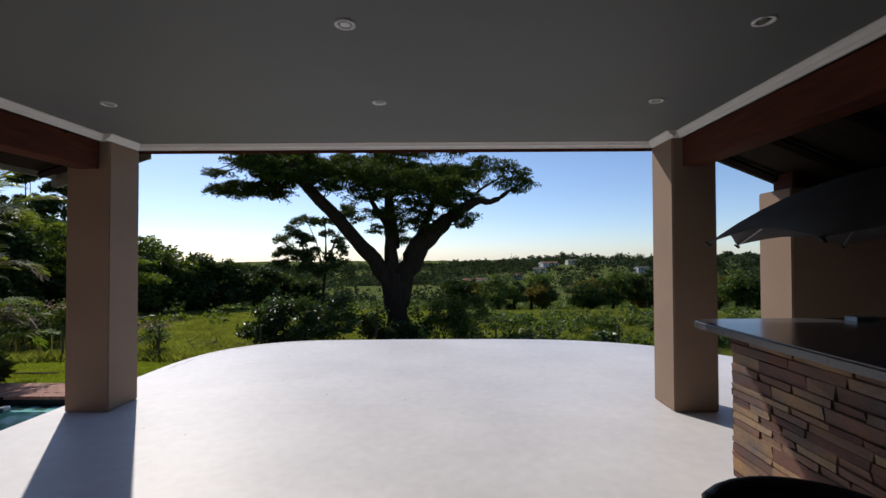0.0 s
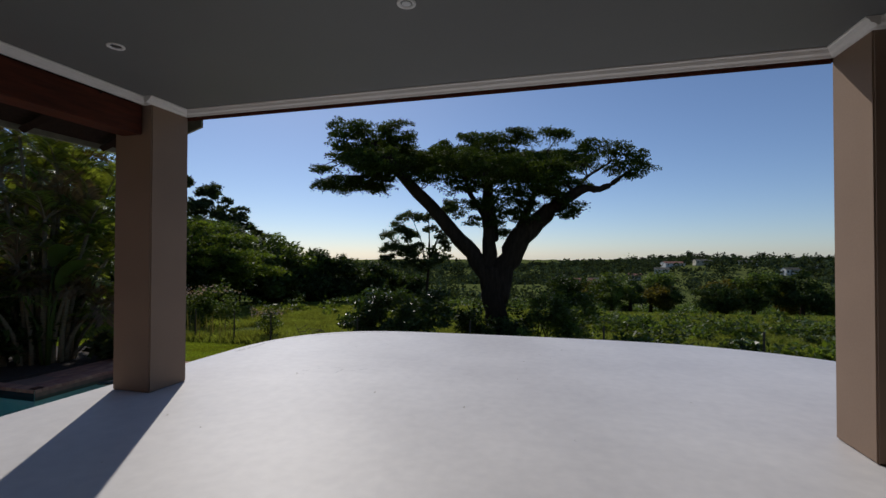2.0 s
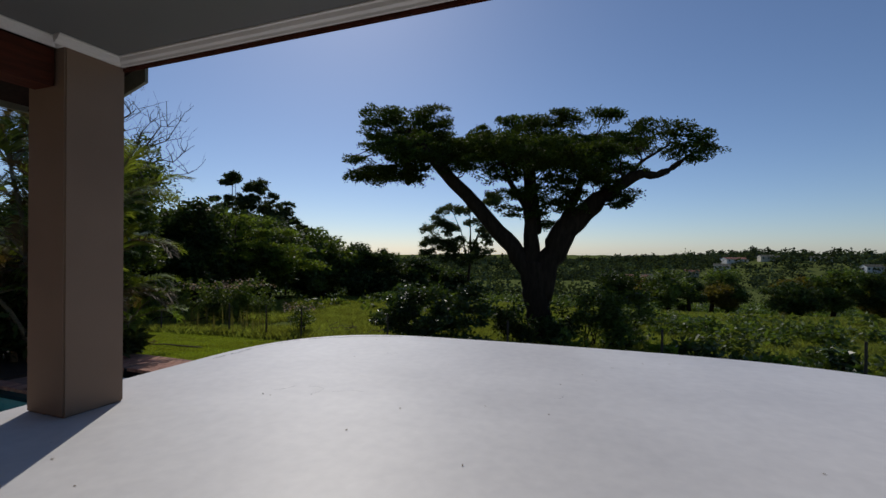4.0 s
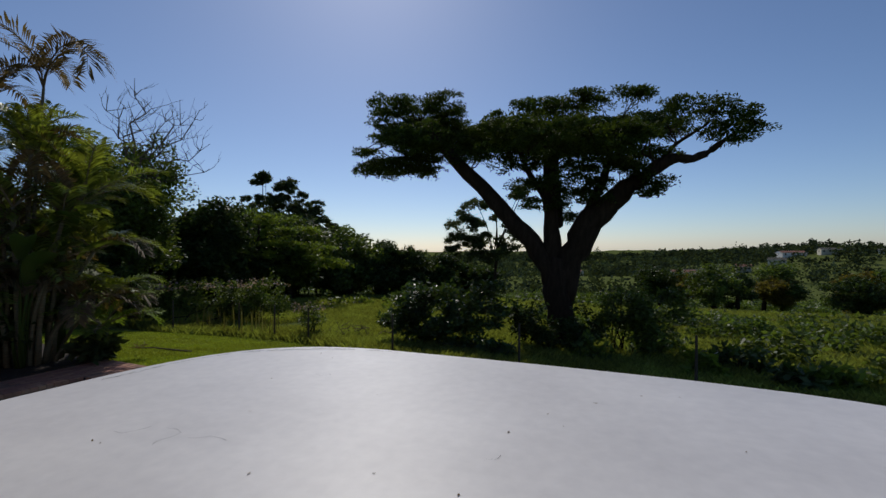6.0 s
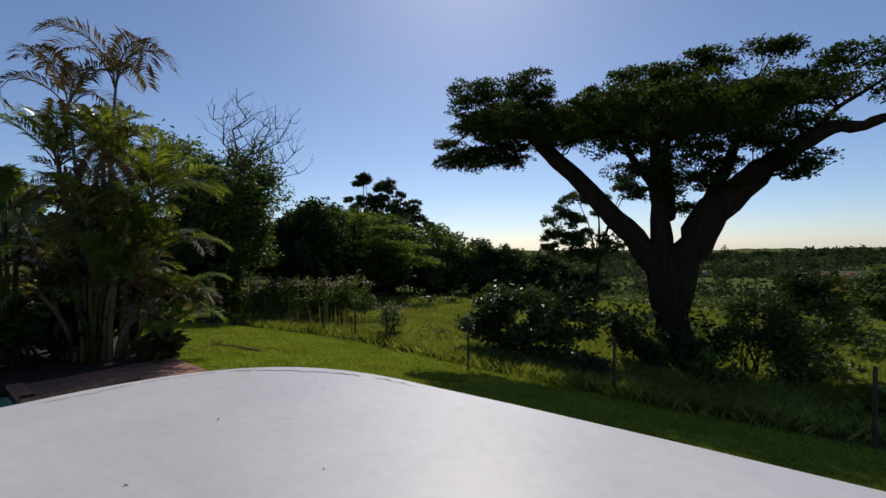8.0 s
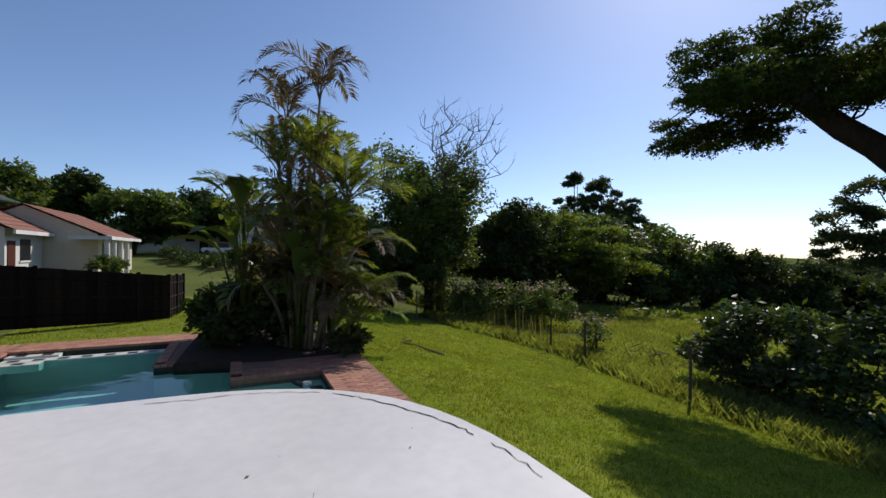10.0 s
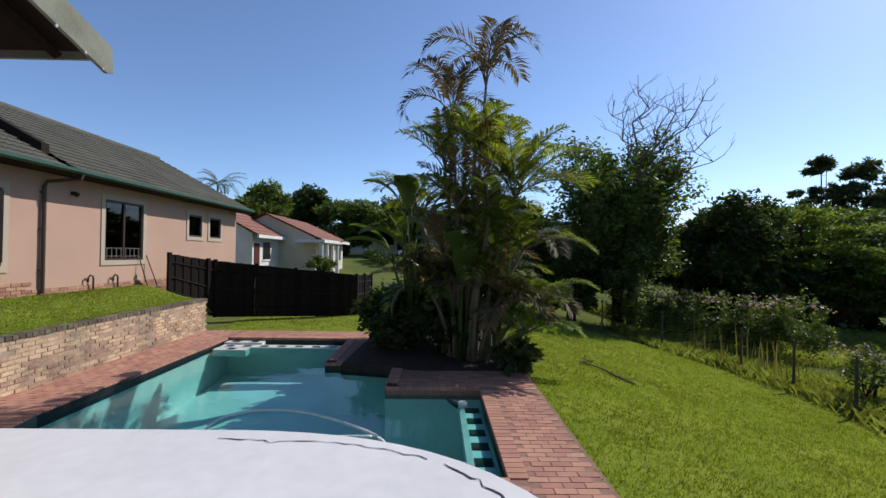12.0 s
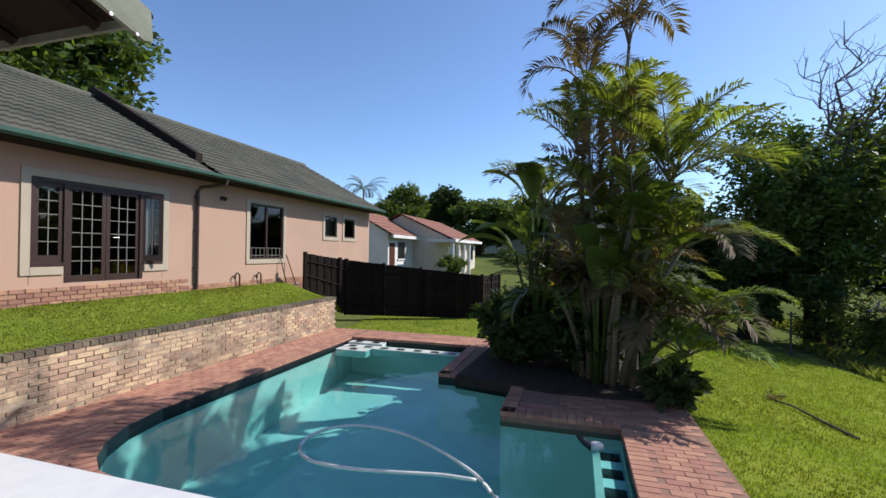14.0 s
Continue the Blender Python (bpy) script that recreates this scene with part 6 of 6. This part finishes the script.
def round_tree(name, label, x, y, z0, z1, rad, leaf, seed, leaves=4500, size=0.3, n=14, group="trees round the garden", low=0.25):
    zc = z0 + (z1 - z0) * (0.5 + low / 2)
    r = (rad, rad, (z1 - z0) * (1 - low) / 2)
    limbs = [([(x, y, z0 - 0.2), (x + 0.1, y, z0 + (zc - z0) * 0.6), (x, y + 0.2, zc + r[2] * 0.4)], [rad * 0.075 + 0.06, rad * 0.06 + 0.04, 0.05])]
    return tree(name, label, (x, y, z0), limbs, lumps((x, y, zc), r, n, seed), int(leaves * 2.2), size * 1.2, leaf, BARK, seed, 18, 16, 0.5, group)


def build_dead_tree():
    rng = np.random.default_rng(15)
    base = np.array((-21.9, 17.0, -2.4))
    e = thing("dead_tree", "bare dead tree with pale forking twigs", "tree", tuple(base))
    v, f = [], []
    ends = [(0.2, 0.1, 12.2, 0.07), (-0.9, 0.4, 11.3, 0.06), (1.4, 1.6, 11.4, 0.06), (0.9, 2.6, 10.9, 0.06), (1.0, 3.6, 9.6, 0.05), (-0.4, -0.8, 11.2, 0.06), (0.9, 3.6, 8.2, 0.045), (0.4, 1.3, 11.0, 0.05)]
    tube_geo([(0, 0, -0.2), (0.05, 0, 3), (0.0, 0.2, 5.6), (0.1, 0.4, 7.6)], [0.26, 0.2, 0.16, 0.11], 9, v, f)
    for x, y, z, r in ends:
        start = np.array((0.03, 0.3, rng.uniform(5.6, 7.6)))
        pts = bent(start, (x, y, z), rng, 6, 0.16)
        tube_geo(pts, list(np.linspace(r, 0.012, 7)), 6, v, f)
        for p in pts[2:-1]:
            for _ in range(3):
                g = p + rng.normal(size=3) * (0.5, 0.7, 0.3) + (0, 0.1, 0.75)
                tw = bent(p, g, rng, 3, 0.2)
                tube_geo(tw, [0.02, 0.015, 0.011, 0.006], 5, v, f)
                g2 = g + rng.normal(size=3) * 0.25 + (0, 0, 0.35)
                tube_geo(bent(tw[2], g2, rng, 2, 0.2), [0.01, 0.008, 0.005], 4, v, f)
    geo("branch_crown", v, f, DEAD_WOOD, e)


def build_trees():
    gz = lambda x, y: float(ground_z(x, y))
    build_dead_tree()
    round_tree("leafy_tree", "tall leafy dark green tree beside the dead one", -22.6, 16.6, gz(-22.6, 16.6), 7.6, 3.1, LEAF_MID, 61, 14000, 0.2, 26, low=0.1)
    round_tree("leafy_tree", "dark rounded tree with dense leaves", -24.6, 23.8, gz(-25, 22), 4.7, 2.7, LEAF_DARK, 62, 6000, 0.28, 16, low=0.05)
    round_tree("leafy_tree", "dense dark tree behind the palms", -25.5, 11.5, -1.4, 4.6, 3.2, LEAF_DARK, 63, 7000, 0.3, 16, low=0.0)
    round_tree("leafy_tree", "dense dark tree at the hedge", -21.5, 14.0, -1.9, 2.0, 2.3, LEAF_DARK, 64, 5000, 0.26, 14, low=0.0)
    # feathery tree in flat layers
    fl = [(-26.5 + dx, 28.5 + dy, z + 0.3, 2.2, 2.0, 0.45) for dx, dy, z in ((-2, -1, 3.6), (0.5, 0.5, 3.3), (2.4, 1.6, 2.4), (-1, 0, 2.2), (1.6, 1, 1.4), (3.6, 2.2, 1.1), (-2.6, -1, 1.2), (0.4, 0, 0.5), (3, 2, 0.1), (-1.6, -1, 0.0), (1.4, 1, -0.8), (4.6, 3, -0.2))]
    tree("feathery_tree", "light green feathery tree in flat layers", (-26.3, 28.5, gz(-26, 28)), [([(-26.3, 28.5, gz(-26, 28) - 0.2), (-26.2, 28.6, 0.5), (-26.0, 28.6, 3.2)], [0.2, 0.14, 0.05])], fl, 20000, 0.24, LEAF_BRIGHT, BARK, 65, 24, 18, 0.4, "trees round the garden")
    gum("gum_tree", "tall slender gum tree with small round leaf clusters", (-41.2, 42.9, gz(-41, 43)), (-41.2, 43.0, 9.5),
        [(-41.0, 43.3, 9.8, 1.3, 0.42), (-41.8, 42.4, 9.1, 0.85, 0.4), (-42.4, 41.7, 7.3, 0.58, 0.23), (-41.2, 43.1, 7.0, 1.3, 0.48), (-41.6, 42.6, 6.1, 1.05, 0.58), (-41.4, 42.9, 5.2, 0.85, 0.5), (-40.7, 43.7, 7.2, 0.85, 0.45)], 71, 7000)
    gum("gum_tree", "tall broad gum tree with stacked domed clusters", (-39.8, 45.9, gz(-40, 46)), (-39.9, 45.9, 8.9),
        [(-39.9, 45.9, 9.1, 1.4, 0.6), (-40.5, 45.3, 8.6, 1.3, 0.45), (-39.0, 46.9, 7.9, 0.8, 0.38), (-40.3, 45.5, 7.3, 1.6, 0.46), (-38.9, 47.0, 6.8, 1.05, 0.36), (-40.8, 45.0, 6.4, 1.35, 0.46), (-39.5, 46.4, 5.8, 1.5, 0.55), (-40.6, 45.2, 5.3, 1.35, 0.55), (-38.9, 47.0, 4.7, 1.8, 0.65), (-40.1, 45.8, 4.4, 2.1, 0.75)], 72, 15000)
    gum("gum_tree", "narrow gum tree with ragged layered clusters", (-38.9, 49.7, gz(-39, 50)), (-38.9, 49.7, 7.0),
        [(-38.9, 49.7, 7.2, 0.95, 0.27), (-38.8, 49.8, 6.4, 1.0, 0.36), (-39.2, 49.4, 5.8, 1.3, 0.36), (-39.0, 49.6, 4.9, 1.55, 0.46), (-38.5, 50.1, 5.1, 0.8, 0.27), (-38.8, 49.9, 3.9, 1.3, 0.48), (-39.4, 49.3, 3.3, 1.6, 0.7)], 73, 8000)
    gum("gum_tree", "small thin gum tree with little tufted clusters", (-37.9, 52.0, gz(-38, 52)), (-37.9, 51.9, 4.2),
        [(-38.1, 51.8, 4.3, 0.9, 0.26), (-37.6, 52.2, 3.9, 0.85, 0.25), (-38.2, 51.7, 3.5, 0.8, 0.26), (-37.7, 52.1, 2.9, 1.0, 0.35), (-38.3, 51.6, 2.3, 1.3, 0.38), (-37.5, 52.3, 2.0, 1.05, 0.37)], 75, 5000)
    gum("gum_tree", "open gum tree with domed clusters on bare forking limbs", (-10.6, 38.5, gz(-10, 38)), (-10.2, 38.5, 4.6),
        [(-11.8, 38.5, 4.8, 1.2, 0.4), (-13.2, 38.5, 3.5, 1.3, 0.44), (-14.2, 38.5, 3.1, 0.56, 0.28), (-11.5, 38.5, 2.9, 0.86, 0.3), (-13.4, 38.5, 1.9, 1.45, 0.31), (-12.0, 38.5, 1.5, 1.4, 0.3), (-11.1, 38.5, 2.1, 0.68, 0.3), (-13.9, 38.5, 0.9, 0.9, 0.28), (-10.2, 38.5, 4.6, 0.8, 0.32),
         (-8.9, 38.5, 2.6, 0.95, 0.52), (-9.2, 38.5, 1.8, 0.95, 0.48), (-9.7, 38.5, 0.8, 1.3, 0.46), (-8.0, 38.5, 5.6, 1.1, 0.36), (-7.3, 38.5, 4.8, 0.6, 0.3), (-8.5, 38.5, 5.2, 0.62, 0.25), (-10.0, 38.5, 3.6, 0.66, 0.3), (-11.4, 38.5, 0.4, 1.37, 0.55)], 74, 17000, 0.22)
    for i, (x, y, zt, r) in enumerate(((-27.0, 41.0, 4.0, 4.6), (-23.5, 44, 2.6, 4.0), (-20.5, 48, 0.6, 3.4), (-31, 37, 5.2, 4.8), (-29, 33.5, 4.6, 4.2), (-33.5, 40, 5.6, 5.0), (-36, 36, 6.0, 5.2), (-30, 45, 4.2, 4.2), (-17.5, 52, -0.8, 3.4), (-26, 31.5, 2.4, 3.2), (-27, 26, 4.2, 3.4), (-27.5, 22.5, 4.0, 2.6))):
        round_tree("leafy_tree", "dark rounded tree at the edge of the field", x, y, gz(x, y), zt, r, LEAF_DARK if i % 3 else LEAF_MID, 80 + i, 6000, 0.36, 18, low=0.0)
    # hedge with pink flowers behind the lawn
    hedge = [(-22.0 + 0.9 * i, 16.4 + 0.75 * i + 0.2 * math.sin(i * 2), -1.35, 0.95, 0.9, 1.2) for i in range(7)]
    h = bush("flowering_hedge", "loose green hedge with pale pink flower heads", hedge, 9000, 0.16, LEAF_MID, 91, "", "hedge")
    rng = np.random.default_rng(92)
    rel = np.array(hedge)
    rel[:, :3] -= np.array(h.location)
    rel[:, 2] += 0.85
    rel[:, 5] = 0.35
    quads("blossom", leaf_quads(rng, clump_points(rng, rel, 520, 12, 0.3), 0.12, 0.07), PETAL, h, "pale pink flower heads")
    bush("round_bush", "rounded bright green bush at the fence", [(-17.6, 20.6, -1.75, 1.5, 1.3, 1.0), (-18.6, 20.2, -1.9, 1.1, 1.1, 0.8)], 6000, 0.14, LEAF_MID, 93)
    h = bush("pink_bush", "small bush with purple-pink flowers by a fence post", [(-12.3, 18.9, -1.75, 0.6, 0.6, 0.7)], 1200, 0.12, LEAF_MID, 94)
    quads("blossom", leaf_quads(rng, rng.normal(size=(160, 3)) * (0.4, 0.3, 0.1) + (0, 0, 1.35), 0.1, 0.06), PETAL, h, "purple-pink flower heads")
    bush("glossy_bush", "large glossy-leaved bush behind the fence", [(-6.5, 19.4, -1.05, 1.4, 1.1, 1.0), (-4.5, 19.2, -1.1, 1.3, 1.1, 1.0), (-7.8, 19.0, -1.5, 1.0, 0.9, 0.8), (-5.6, 18.8, -2.0, 2.1, 1.1, 0.8)], 8500, 0.22, LEAF_GLOSS, 95)
    bush("tree_foot_bush", "dark shrub growing round the tree's foot", [(-2.7, 20.4, -1.7, 1.0, 0.7, 0.9), (-1.0, 20.5, -1.75, 0.9, 0.7, 0.9), (-1.9, 20.3, -2.0, 1.1, 0.6, 0.7)], 4600, 0.18, LEAF_DARK, 96)
    bush("twiggy_bush", "twiggy yellow-green bush beside the tree", [(0.3, 20.8, -1.0, 1.1, 0.9, 1.0), (1.5, 21.0, -0.9, 1.1, 0.9, 1.0), (0.7, 20.6, -1.9, 1.5, 0.8, 0.8)], 4200, 0.18, LEAF_MID, 97, stems=14)
    for i, (x, y, r) in enumerate(((2.6, 18.4, 0.55), (3.8, 19.6, 0.7), (5.6, 18.2, 0.6), (7.6, 19.5, 0.8), (9.8, 18.8, 0.6), (4.6, 17.4, 0.5), (12, 20, 0.9), (-3.4, 18.2, 0.5))):
        bush("broadleaf_weed", "low broad-leaved shrub in the rough grass", [(x, y, gz(x, y) + 0.55 * r, r, r, 0.75 * r)], 420, 0.3, LEAF_GLOSS if i % 2 else LEAF_BRIGHT, 110 + i, "shrubs in the rough grass", stems=4)
    # brush heap
    heap = thing("brush_heap", "heap of dry cut branches in the rough grass", "branches", (-10.0, 19.4, gz(-10, 19.4)))
    v, f = [], []
    for _ in range(60):
        a = rng.normal(size=3) * (0.9, 0.5, 0.12) + (0, 0, 0.2)
        b2 = a + rng.normal(size=3) * (0.6, 0.5, 0.25)
        tube_geo([a, (a + b2) / 2 + rng.normal(size=3) * 0.08, b2], [0.018, 0.014, 0.006], 5, v, f)
    geo("twigs", v, f, DEAD_WOOD, heap)
    # row of amber-topped trees down the slope
    for i in range(24):
        x, y = 3.0 + i * 2.3 + rng.normal() * 0.7, 56 + rng.normal() * 3.5 - 0.25 * i
        z0 = gz(x, y)
        round_tree("orchard_tree", "dense rounded tree with amber-green top", x, y, z0, z0 + rng.uniform(3.8, 5.4), rng.uniform(2.1, 2.9), (LEAF_DARK, LEAF_AMBER, LEAF_MID)[i % 3], 140 + i, 4200, 0.24, 16, "trees down the slope", 0.0)
    # trees past the neighbours
    for i, (x, y, zt, r, lf) in enumerate(((-67, -12, 12.5, 3.6, LEAF_DARK), (-60, -4.5, 9.0, 6.0, LEAF_MID), (-64, 2.5, 9.6, 6.5, LEAF_DARK), (-70, 11, 9.0, 7.0, LEAF_DARK), (-60, 19, 7.6, 6.5, LEAF_DARK), (-57, -14.5, 9.6, 4.6, LEAF_MID), (-82, -4, 9, 6.5, LEAF_MID), (-52, 26, 5.0, 5.0, LEAF_DARK), (-44, 22, 4.5, 4.5, LEAF_DARK), (-48, -16, 6.5, 3.4, LEAF_MID), (-85, -20, 12, 4.5, LEAF_DARK), (-40, 15, 3.0, 3.0, LEAF_DARK), (-46, 8, 1.6, 2.2, LEAF_DARK))):
        z0 = gz(x, y)
        round_tree("garden_tree", "broad rounded garden tree past the neighbouring lawn", x, y, z0, zt, r, lf, 170 + i, 7000, 0.5, 18, "trees past the neighbours", 0.12)
    round_tree("big_tree", "tall dense green tree behind the house", -17.5, -19.5, -1.0, 15.5, 6.2, LEAF_MID, 190, 16000, 0.42, 30, "", 0.3)
    round_tree("garden_tree", "clipped green bush before the neighbouring house", -29.5, 0.2, -0.9, 0.95, 1.3, LEAF_MID, 191, 2500, 0.16, 8, "trees past the neighbours", 0.0)
    for i, (x, y) in enumerate(((-50, 0.5), (-46, 2.0), (-43, 4.5))):
        bush("border_hedge", "low dark hedge across the neighbouring lawn", [(x, y, gz(x, y) + 0.6, 2.2, 1.0, 0.7), (x + 2, y + 0.8, gz(x, y) + 0.5, 1.6, 0.9, 0.6)], 1800, 0.25, LEAF_DARK, 195 + i, "hedge across the lawn", "hedge")
    p = palm((-56, -19.5, 1.0), 9.2, 14, 3.2, 200, 0.1, (0.3, 0.2), (0.1, 1.2), 0.16, "tall single palm against the sky", LEAF_DARK)
    p["group"] = "palms past the neighbours"
    p["category"] = "palm tree"


def build_far_woods():
    rng = np.random.default_rng(300)
    # bushes over the rough slope
    n = 420
    x, y = rng.uniform(-30, 60, n), 30 + rng.random(n) ** 1.2 * 120
    x = x + (y - 24) * rng.uniform(-0.7, 0.6, n)
    keep = (np.abs(y - 52) > 9) | (x < -3)
    x, y = x[keep], y[keep]
    n = len(x)
    r = rng.uniform(0.5, 1.0, n) * (1 + np.clip(y - 45, 0, 100) / 40)
    z = ground_z(x, y) + r * 0.4
    cl = np.stack([x, y, z, r * 1.3, r * 1.3, r * 0.7], -1)
    pts = clump_points(rng, cl, 110000, 7, 0.55)
    tagged(quads("slope_bushes", leaf_quads(rng, pts, 0.42, 0.22, 0.6), LEAF_MID), "green bushes and scrub down the slope", "bushes", "", "stuff")
    n = 110
    x, y = rng.uniform(-4, 26, n), 18 + rng.random(n) * 15
    keep = np.hypot(x + 1.9, y - 21.6) > 2.2
    x, y = x[keep], y[keep]
    r = rng.uniform(0.45, 0.95, len(x))
    cl = np.stack([x, y, ground_z(x, y) + r * 0.6, r, r, r * 0.7], -1)
    pts = clump_points(rng, cl, 22000, 9, 0.5)
    tagged(quads("undergrowth", leaf_quads(rng, pts, 0.24, 0.13, 0.9), LEAF_MID), "lush light green broad-leaved undergrowth beyond the fence", "undergrowth", "", "stuff")
    # woods across the valley
    n = 7500
    ang = rng.uniform(-1.25, 1.15, n)
    dist = 110 + rng.random(n) ** 1.3 * 900
    x, y = dist * np.sin(ang), dist * np.cos(ang)
    keep = (np.array([noise.noise((a * 0.014, b * 0.006, 7)) for a, b in zip(x, y)]) > -0.06) & ~((x < -40) & (y < 60))
    for hx, hy in ((20, 345), (117, 510), (143, 500), (90, 430), (190, 520)):
        u = np.array((hx, hy)) / math.hypot(hx, hy)
        along, off = x * u[0] + y * u[1], np.abs(x * u[1] - y * u[0])
        keep &= ~((off < 13) & (along > math.hypot(hx, hy) - 60) & (along < math.hypot(hx, hy) + 6))
    x, y = x[keep], y[keep]
    ang = rng.uniform(-1.2, 1.15, 3600)
    dist = 480 + rng.random(3600) * 640
    x, y = np.append(x, dist * np.sin(ang)), np.append(y, dist * np.cos(ang))
    r = (1.6 + 3.8 * rng.random(len(x)) ** 2.2) * (1 + np.hypot(x, y) / 1600)
    z = ground_z(x, y) + r * 0.55
    cl = np.stack([x, y, z, r, r, r * rng.uniform(0.7, 1.5, len(x))], -1)
    pts = clump_points(rng, cl, 330000, 6, 0.5)
    q = leaf_quads(rng, pts, 1.0, 0.6, 0.7)
    far = np.hypot(pts[:, 0], pts[:, 1])
    scale = (0.9 + far / 260)[:, None, None]
    q = (q - pts[:, None, :]) * scale + pts[:, None, :]
    tagged(quads("valley_woods", q, HAZY_LEAF), "dark green woods on the far side of the valley", "woods", "", "stuff")


build_pool()
build_retaining_wall()
build_house()
build_timber_fence()
build_wire_fence()
build_neighbours()
build_flat_crown_tree()
build_palm_bed()
build_trees()
build_far_woods()
build_grass()
build_cracks()
build_paving()
